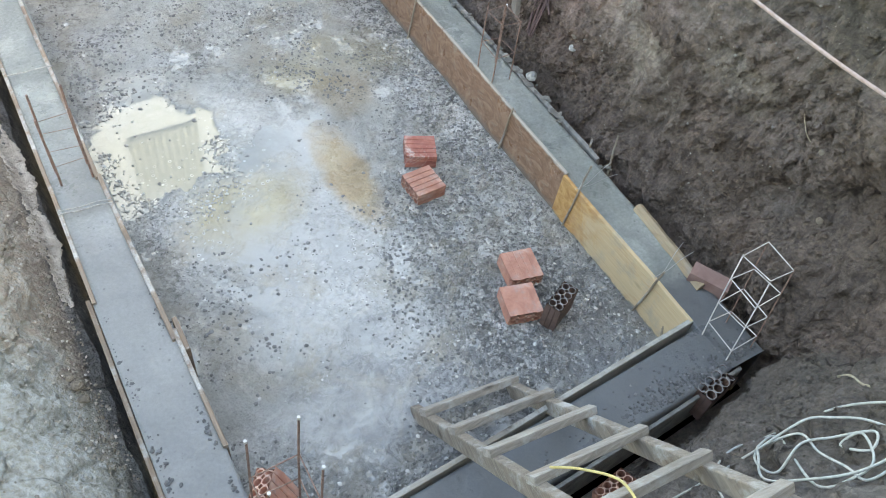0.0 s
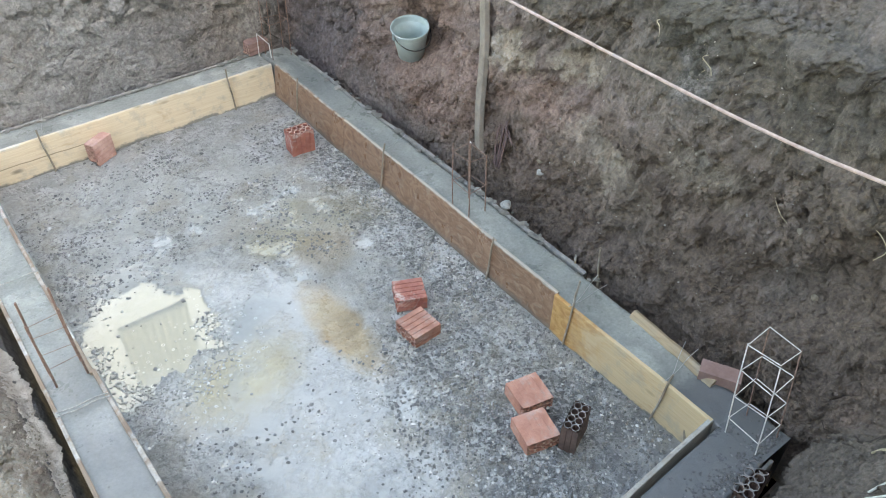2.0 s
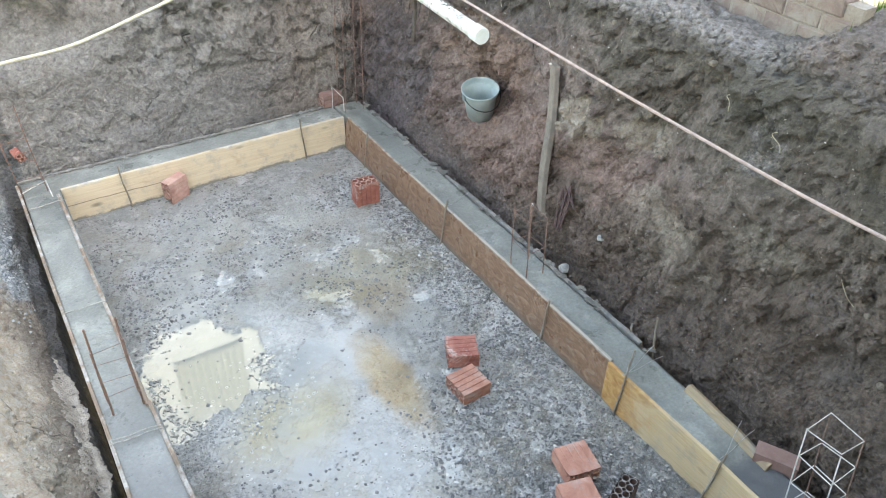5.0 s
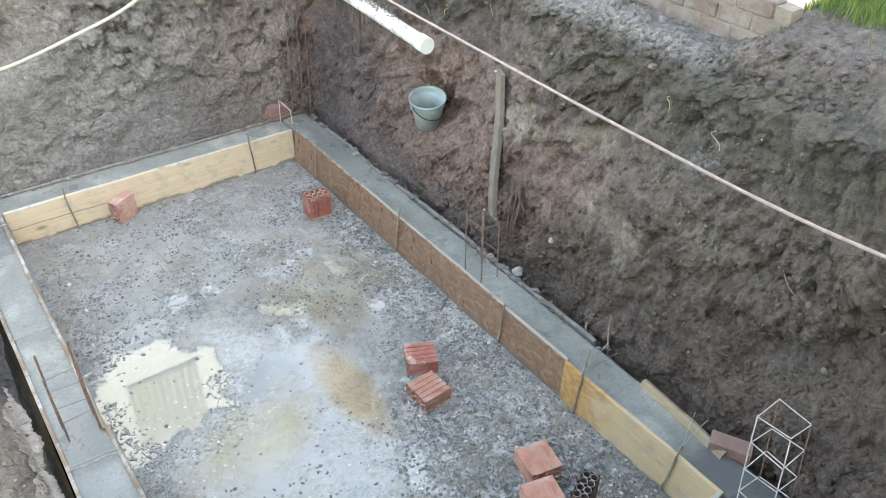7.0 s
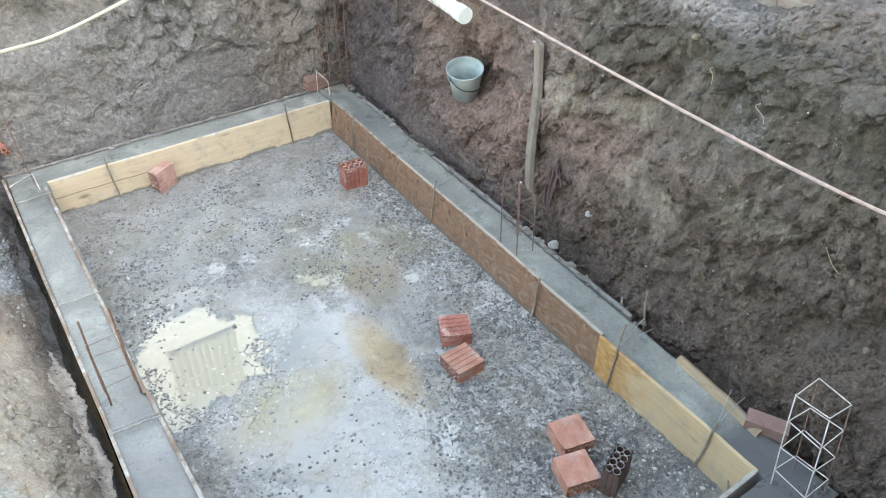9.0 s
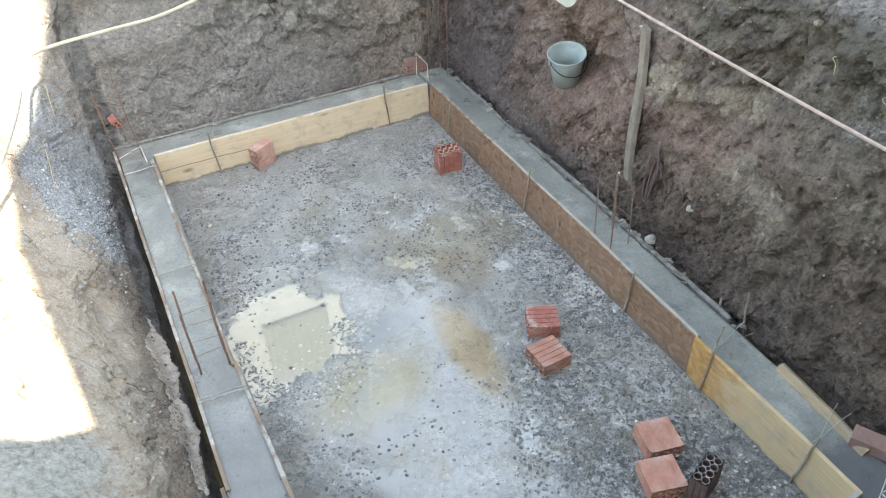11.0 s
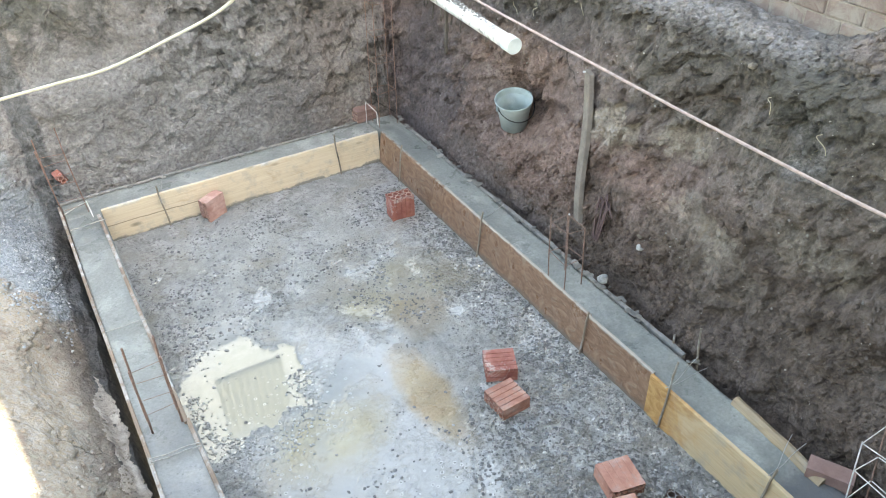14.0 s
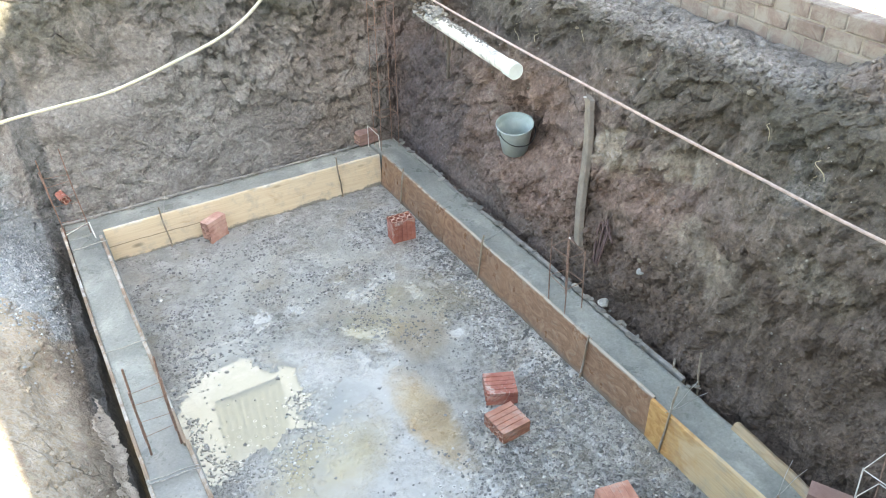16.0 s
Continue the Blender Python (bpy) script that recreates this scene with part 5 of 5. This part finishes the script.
def on_slab(rng):
    x, y = rng.uniform(-2.38, -0.01), rng.uniform(-0.1, 4.66)
    h = slab_height(x, y)
    drift = noise.noise(Vector((x * 1.7, y * 1.7, 7))) + 0.8 * noise.noise(Vector((x * 6, y * 6, 3)))
    dense = 0.22 + 1.1 * drift + 0.75 * math.exp(-((x + 0.65) / 0.85) ** 2 - ((y - 0.6) / 0.95) ** 2) + 0.45 * math.exp(-((x + 0.1) / 0.25) ** 2)
    if h < WATER - 0.004 and rng.random() > 0.1:
        return None
    for px, py, rx, ry in ((-1.55, 1.35, 0.4, 0.7), (-1.35, 2.25, 0.36, 0.4), (-1.75, 0.5, 0.4, 0.3), (-1.8, 1.85, 0.4, 0.36), (-1.0, 1.9, 0.15, 0.35), (-1.0, 4.6, 1.6, 0.25)):
        if ((x - px) / rx) ** 2 + ((y - py) / ry) ** 2 < 1 and rng.random() < 0.8:
            return None
    return (x, y, max(h, WATER) + 0.001) if rng.random() < dense else None


def on_shore(rng):
    a = rng.uniform(2.6, 6.5)
    r = rng.gauss(1.0, 0.16)
    x, y = -2.02 + 0.34 * r * math.cos(a), 2.42 + 0.46 * r * math.sin(a)
    return (x, y, max(slab_height(x, y), WATER) + 0.002) if x > -2.38 else None


scatter("pebbles", 26000, 12, on_slab, lambda r: r.triangular(0.002, 0.018, 0.0035), PEBBLE, "dark and pale pebbles bedded in the wet slab", "pebbles", 0.6)
scatter("shore_stones", 650, 16, on_shore, lambda r: r.triangular(0.004, 0.015, 0.006), stone_material("pale_pebbles", (0.26, 0.26, 0.25), (0.7, 0.7, 0.67)), "pale stones standing out of the puddle's edge", "pebbles", 0.6)


def on_beam(rng):
    x, y = rng.gauss(-0.1, 0.36), -0.385 + abs(rng.gauss(0, 0.05)) + (0.06 * rng.random() if rng.random() < 0.5 else 0)
    return (x, y + 0.04 * min(0, x), H - 0.006) if -1.2 < x < 0.24 else None


scatter("beam_gravel", 800, 13, on_beam, lambda r: r.triangular(0.004, 0.014, 0.006), WET_GRAVEL, "coarse dark gravel standing out of the fresh concrete", "gravel")


def on_narrow(rng):
    left = rng.random() < 0.6
    y = rng.uniform(-0.5, 1.3)
    x = (-2.668 + abs(rng.gauss(0, 0.022))) if left else (-2.41 - abs(rng.gauss(0, 0.014)))
    return (x, y, H - 0.006) if noise.noise(Vector((x * 5, y * 5, 6))) > rng.uniform(-0.5, 0.3) else None


scatter("concrete_crumbs", 420, 23, on_narrow, lambda r: r.triangular(0.003, 0.016, 0.005), WET_GRAVEL, "lumps of fresh concrete along the form boards", "concrete", 0.5)


def on_outer(rng):
    if rng.random() < 0.62:
        y = rng.uniform(1.0, 4.95)
        if noise.noise(Vector((y * 2.1, 0, 2))) < rng.uniform(-0.5, 0.35):
            return None
        return (0.292 + 0.004 * y + rng.gauss(0, 0.014), y, 0.302 + rng.uniform(-0.004, 0.006))
    x = rng.uniform(-2.6, 0.1)
    if noise.noise(Vector((x * 2.6, 4, 2))) < rng.uniform(-0.5, 0.3):
        return None
    return (x, 4.99 + rng.gauss(0, 0.012), 0.308 + rng.uniform(-0.004, 0.004))


scatter("mortar_crumbs", 230, 18, on_outer, lambda r: r.triangular(0.006, 0.045, 0.01), stone_material("crumbled_mortar", (0.13, 0.125, 0.115), (0.36, 0.35, 0.32)), "pale mortar crumbs along the outer edge of the beam", "mortar", 0.22)


def on_banks(rng):
    k = rng.random()
    if k < 0.6:
        x, y = 0.34 + abs(rng.gauss(0, 0.22)), rng.uniform(-0.6, 4.9)
    elif k < 0.62:
        x, y = rng.uniform(-2.6, 0.3), 5.04 + abs(rng.gauss(0, 0.1))
    elif k < 0.74:
        x, y = -2.8 - abs(rng.gauss(0, 0.4)), rng.uniform(0, 5)
    else:
        x, y = rng.uniform(-0.8, 0.6), -0.55 - abs(rng.gauss(0, 0.35))
    return (x, y, height(x, y) - 0.004)


scatter("clods", 3500, 14, on_banks, lambda r: r.triangular(0.005, 0.034, 0.008), EARTH, "brown earth clods and crumbs lying on the banks", "clods", 0.8)


def on_face(rng):
    p = bank(rng.uniform(0.1, 4.8), rng.uniform(0.35, 1.9))
    return (p.x - 0.001, p.y, p.z) if noise.noise(Vector((p.y * 1.6, p.z * 1.6, 2))) > rng.uniform(-0.4, 0.3) else None


scatter("chips", 900, 19, on_face, lambda r: r.triangular(0.002, 0.011, 0.0035), stone_material("pale_chips", (0.26, 0.235, 0.21), (0.56, 0.53, 0.48)), "small pale stones and crumbs stuck in the earth bank", "stones", 0.8)


def on_slump(rng):
    if rng.random() < 0.65:
        y, z = rng.gauss(2.3, 0.75), 0.3 + abs(rng.gauss(0, 0.38))
    else:
        y, z = rng.gauss(0.2, 0.4), rng.uniform(0.35, 1.5)
    if not (-0.35 < y < 4.6 and z < 1.7) or noise.noise(Vector((y * 3, z * 3, 5))) < rng.uniform(-0.5, 0.4):
        return None
    p = bank(y, z)
    return (p.x - 0.002, p.y, p.z)


scatter("crumbled_earth", 5000, 20, on_slump, lambda r: r.triangular(0.004, 0.032, 0.008), EARTH, "broken crumbs of brown earth slumped on the bank", "earth", 0.8)


def on_west(rng):
    x, y = -2.8 - abs(rng.gauss(0, 0.2)), rng.uniform(0.0, 2.4)
    if rng.random() < 0.25:
        x, y = rng.gauss(-2.86, 0.05), rng.gauss(0.78, 0.13)
    return (x, y, height(x, y) + 0.001) if noise.noise(Vector((x * 4, y * 4, 1))) > rng.uniform(-0.6, 0.3) else None


scatter("gravel_chips", 1500, 22, on_west, lambda r: r.triangular(0.003, 0.016, 0.005), stone_material("tan_chips", (0.22, 0.195, 0.155), (0.6, 0.57, 0.52)), "pale stone chips strewn on the ground beside the ditch", "gravel", 0.6)


def on_spill(rng):
    x, y = rng.gauss(-3.05, 0.16), rng.gauss(4.35, 0.42)
    return (x, y, height(x, y)) if x < -2.85 else None


scatter("crushed_stone", 1300, 15, on_spill, lambda r: r.triangular(0.005, 0.02, 0.008), stone_material("blue_gravel", (0.3, 0.33, 0.345), (0.56, 0.6, 0.615)), "bluish-grey crushed stone spilled down the bank", "gravel")


def boulder(x, y, z, size, material, label, seed):
    rng = random.Random(seed)
    bm = bmesh.new()
    stone(bm, (0, 0, 0), 1.0, rng, 0.9)
    bmesh.ops.subdivide_edges(bm, edges=list(bm.edges), cuts=2, use_grid_fill=True)
    for v in bm.verts:
        v.co = (v.co.normalized() * (0.75 + 0.25 * v.co.length) + v.co * 0.1) * size * (1 + 0.25 * noise.noise(v.co * 1.7 + Vector((seed, 0, 0))) + 0.1 * noise.noise(v.co * 5))
    ob = mesh_object("stone", bm, material)
    ob.scale = (1.0, 0.85, 0.65)
    ob.location = (x, y, z)
    return tagged(ob, label, "stone")


PALE = tinted("pale_stone", (0.3, 0.3, 0.29), (0.52, 0.52, 0.495), 20, 0.8, 0, 0.008)
CLOD_PALE = tinted("dry_clod", (0.2, 0.17, 0.135), (0.34, 0.295, 0.235), 14, 0.9, 0, 0.01)
boulder(0.35, 1.93, 0.315, 0.042, PALE, "pale grey stone beside the beam at the foot of the bank", 1)
for seed, y, z, size in ((2, 1.755, 0.64, 0.03), (3, 1.79, 0.7, 0.024), (4, 1.72, 0.71, 0.018), (5, 2.28, 1.86, 0.02), (6, 3.35, 1.72, 0.018), (11, 3.06, 1.8, 0.018), (7, 0.55, 0.62, 0.018), (8, 1.5, 1.88, 0.03), (9, 0.1, 1.15, 0.02), (10, -0.1, 0.85, 0.025)):
    p = bank(y, z)
    boulder(p.x, p.y, p.z, size, PALE if seed in (2, 4) else CLOD_PALE, "pale stone stuck in the earth bank", seed)
for seed, x, y, size in ((21, -2.88, 1.09, 0.035), (22, -2.87, 1.02, 0.028), (23, -2.9, 1.13, 0.022)):
    boulder(x, y, height(x, y) + 0.6 * size, size, CLOD_PALE, "tan lump of dry earth beside the ditch", seed)


# ---- grass ----
def grass():
    rng = random.Random(21)
    bm = bmesh.new()
    for _ in range(6500):
        tuft = rng.random()
        x, y = rng.gauss(1.8, 0.22), rng.uniform(-0.3, 1.15)
        if tuft < 0.004:
            x, y = rng.uniform(1.2, 1.5), rng.uniform(-0.3, 1.2)
        if x < 1.5 and tuft > 0.004:
            continue
        z = height(x, y)
        a, l = rng.random() * 6.28, rng.uniform(0.03, 0.12)
        lean = Vector((math.cos(a), math.sin(a), 0)) * l * rng.uniform(0.2, 1.1)
        side = Vector((-math.sin(a), math.cos(a), 0)) * rng.uniform(0.0015, 0.003)
        p0, p1, p2 = Vector((x, y, z - 0.005)), Vector((x, y, z + l * 0.6)) + lean * 0.35, Vector((x, y, z + l)) + lean
        v = [bm.verts.new(q) for q in (p0 - side, p0 + side, p1 - side * 0.8, p1 + side * 0.8, p2)]
        bm.faces.new((v[0], v[1], v[3], v[2])), bm.faces.new((v[2], v[3], v[4]))
    k = Mat("grass", 0.55, spec=0.3)
    k.colour(k.ramp(k.island(), (0.0, (0.09, 0.16, 0.035)), (0.7, (0.18, 0.29, 0.07)), (1.0, (0.34, 0.36, 0.15))))
    tagged(mesh_object("grass", bm, k.m), "green grass tufts on the ground above the bank", "grass", kind="stuff")


grass()


# ---- roots, twigs and straw on the banks ----
def roots():
    rng = random.Random(31)
    straw = tinted("straw", (0.35, 0.3, 0.2), (0.55, 0.5, 0.38), 40, 0.8)
    for y, z, l in ((3.7, 1.72, 0.2), (0.45, 1.95, 0.16), (1.25, 1.85, 0.14), (2.2, 1.2, 0.1), (3.3, 1.8, 0.12), (0.9, 1.75, 0.18), (0.68, 1.5, 0.16), (1.1, 1.62, 0.12), (4.2, 1.0, 0.1), (0.3, 1.3, 0.2), (0.1, 1.7, 0.25), (-0.2, 1.45, 0.2), (1.55, 1.9, 0.13), (3.05, 1.8, 0.09), (3.5, 1.86, 0.22), (3.62, 1.84, 0.16), (0.98, 1.78, 0.22), (1.0, 1.7, 0.16), (0.92, 1.64, 0.14)):
        p = bank(y, z)
        a = Vector((p.x + 0.02, p.y, p.z))
        pts = [a]
        for k in range(4):
            a = a + Vector((-0.012, rng.uniform(-0.4, 0.4) * l, -l * rng.uniform(0.05, 0.35)))
            pts.append(a)
        cable("root", pts, 0.0024, straw, "thin pale root hanging out of the earth bank", "root", 4, 5)
    for x0, y0, x1, y1 in ((-3.0, 5.33, -3.04, 5.2), (-3.16, 5.1, -3.24, 4.95), (0.2, -0.75, 0.02, -0.95), (-3.35, 0.42, -2.98, 0.3), (-3.18, 5.0, -3.16, 4.4)):
        pts = [(x0 + (x1 - x0) * f, y0 + (y1 - y0) * f + 0.02 * math.sin(5 * f), height(x0 + (x1 - x0) * f, y0 + (y1 - y0) * f) + 0.012) for f in (0, 0.33, 0.66, 1)]
        cable("twig", pts, 0.006, straw, "pale dry twig lying on the earth", "twig", 4, 6)


roots()


# ---- ditch water ----
def slurry_material():
    k = Mat("ditch_slurry", 0.35, spec=0.4)
    col = k.ramp(k.noise(9, 7, 0.7, 0.5), (0.3, (0.34, 0.3, 0.255)), (0.5, (0.55, 0.51, 0.46)), (0.7, (0.74, 0.71, 0.66)))
    col = k.mix(k.ramp(k.noise(26, 6, 0.7, 0.4), (0.56, 0.0), (0.66, 0.8)), col, (0.22, 0.19, 0.16))
    k.rough(k.ramp(k.noise(12, 5, 0.6), (0.4, 0.2), (0.6, 0.7)))
    return k.colour(col).bump(k.noise(30, 7, 0.7), 0.02).m


SLURRY = slurry_material()


def ditch_water():
    """Milky slurry drying in the ditch, ragged at its edges."""
    pts = np.zeros((260, 12, 3))
    for i in range(260):
        f = i / 259
        y = 1.62 + 1.58 * f
        mid = -2.79 - 0.035 * f + 0.03 * noise.noise(Vector((y * 2.5, 1, 0)))
        half = (0.05 + 0.035 * noise.noise(Vector((y * 4, 0, 6)))) * min(1, 6 * f + 0.1, 5 * (1 - f) + 0.05)
        ends = [mid + e * half + 0.022 * noise.noise(Vector((y * 9, e, 0))) + 0.016 * noise.noise(Vector((y * 30, e, 3))) + 0.01 * noise.noise(Vector((y * 75, e, 4))) for e in (-1, 1)]
        for j in range(12):
            x = ends[0] + (max(ends[1], ends[0] + 0.006) - ends[0]) * j / 11
            rim = 0.004 if 0 < j < 11 else -0.004
            pts[i, j] = x, y, max(height(x, y), -0.022) + rim + 0.003 * noise.noise(Vector((x * 30, y * 30, 2)))
    ob = from_grid("water", pts, SLURRY)
    tagged(ob, "milky tan slurry drying in the ditch", "puddle", kind="structure")


ditch_water()


# ---- unseen houses: two added to shade the pit, one that the puddle mirrors ----
PLASTER = tinted("plaster", (0.5, 0.48, 0.43), (0.66, 0.64, 0.58), 1.5, 0.85, 0, 0.004)
WHITE = tinted("white_plaster", (0.39, 0.45, 0.495), (0.46, 0.525, 0.57), 1.2, 0.85, 0, 0.004)


def house(x0, y0, y1, outline, material, label):
    """A house block with the given gable outline (x, z) from y0 to y1; its last points make the roof."""
    thing = empty("house", Matrix.Translation((x0, y0, outline[0][1])), label, "house")
    z0 = outline[0][1]
    bm = bmesh.new()
    a, b = [[bm.verts.new((x - x0, y - y0, z - z0)) for x, z in outline] for y in (y0, y1)]
    bm.faces.new(a), bm.faces.new(b[::-1])
    for k in range(len(a)):
        n = (k + 1) % len(a)
        bm.faces.new((a[k], b[k], b[n], a[n]))
    bmesh.ops.recalc_face_normals(bm, faces=bm.faces)
    part("wall", bm, material, thing)
    bm = bmesh.new()
    roof = outline[2:]
    for (xa, za), (xb, zb) in zip(roof, roof[1:]):
        lo = [(xa - x0, 0, za - z0 + 0.004), (xb - x0, 0, zb - z0 + 0.004), (xb - x0, y1 - y0, zb - z0 + 0.004), (xa - x0, y1 - y0, za - z0 + 0.004)]
        v = [bm.verts.new(p) for p in lo] + [bm.verts.new((x, y, z + 0.08)) for x, y, z in lo]
        for f in ((0, 1, 2, 3), (4, 5, 6, 7), (0, 1, 5, 4), (1, 2, 6, 5), (2, 3, 7, 6), (3, 0, 4, 7)):
            bm.faces.new([v[i] for i in f])
    bmesh.ops.recalc_face_normals(bm, faces=bm.faces)
    part("roof", bm, PLASTER, thing)
    return thing


# two unseen sun blockers; their outlines are shaped to cut the shadow edges
house(-2.565, -2.6, -1.45, [(-2.565, 1.5), (2.4, 1.5), (2.4, 8.6), (0.0, 9.6), (-1.3, 9.4), (-2.565, 6.65)], PLASTER, "tall unseen house block with a gabled top, added to shade the pit")
house(-9.0, -2.6, -1.45, [(-9.0, 0.6), (-2.58, 0.6), (-2.58, 3.75), (-2.95, 3.85), (-4.6, 5.0), (-9.0, 5.0)], PLASTER, "low unseen block with a sloped top, added to shade the left bank")
far = house(-2.7, 9.5, 14.0, [(-2.7, 2.0), (0.36, 2.0), (0.36, 8.6), (-2.7, 8.6)], WHITE, "white plastered house beyond the pit")
bm = bmesh.new()
box(bm, 1.31, 2.53, -0.03, -0.002, 4.3, 6.55)
shutter = part("shutter", bm, tinted("green_sheet", (0.075, 0.1, 0.085), (0.13, 0.165, 0.145), 4, 0.6), far, "ribbed grey-green sheet metal shutter")
PALE_RIB = tinted("pale_rib", (0.19, 0.23, 0.205), (0.27, 0.31, 0.28), 4, 0.6)
for i in range(9):
    bm = bmesh.new()
    x = 1.36 + 1.16 * i / 9
    box(bm, x, x + 0.045, -0.06, -0.032, 4.34, 6.5)
    part("rib", bm, PALE_RIB, shutter)
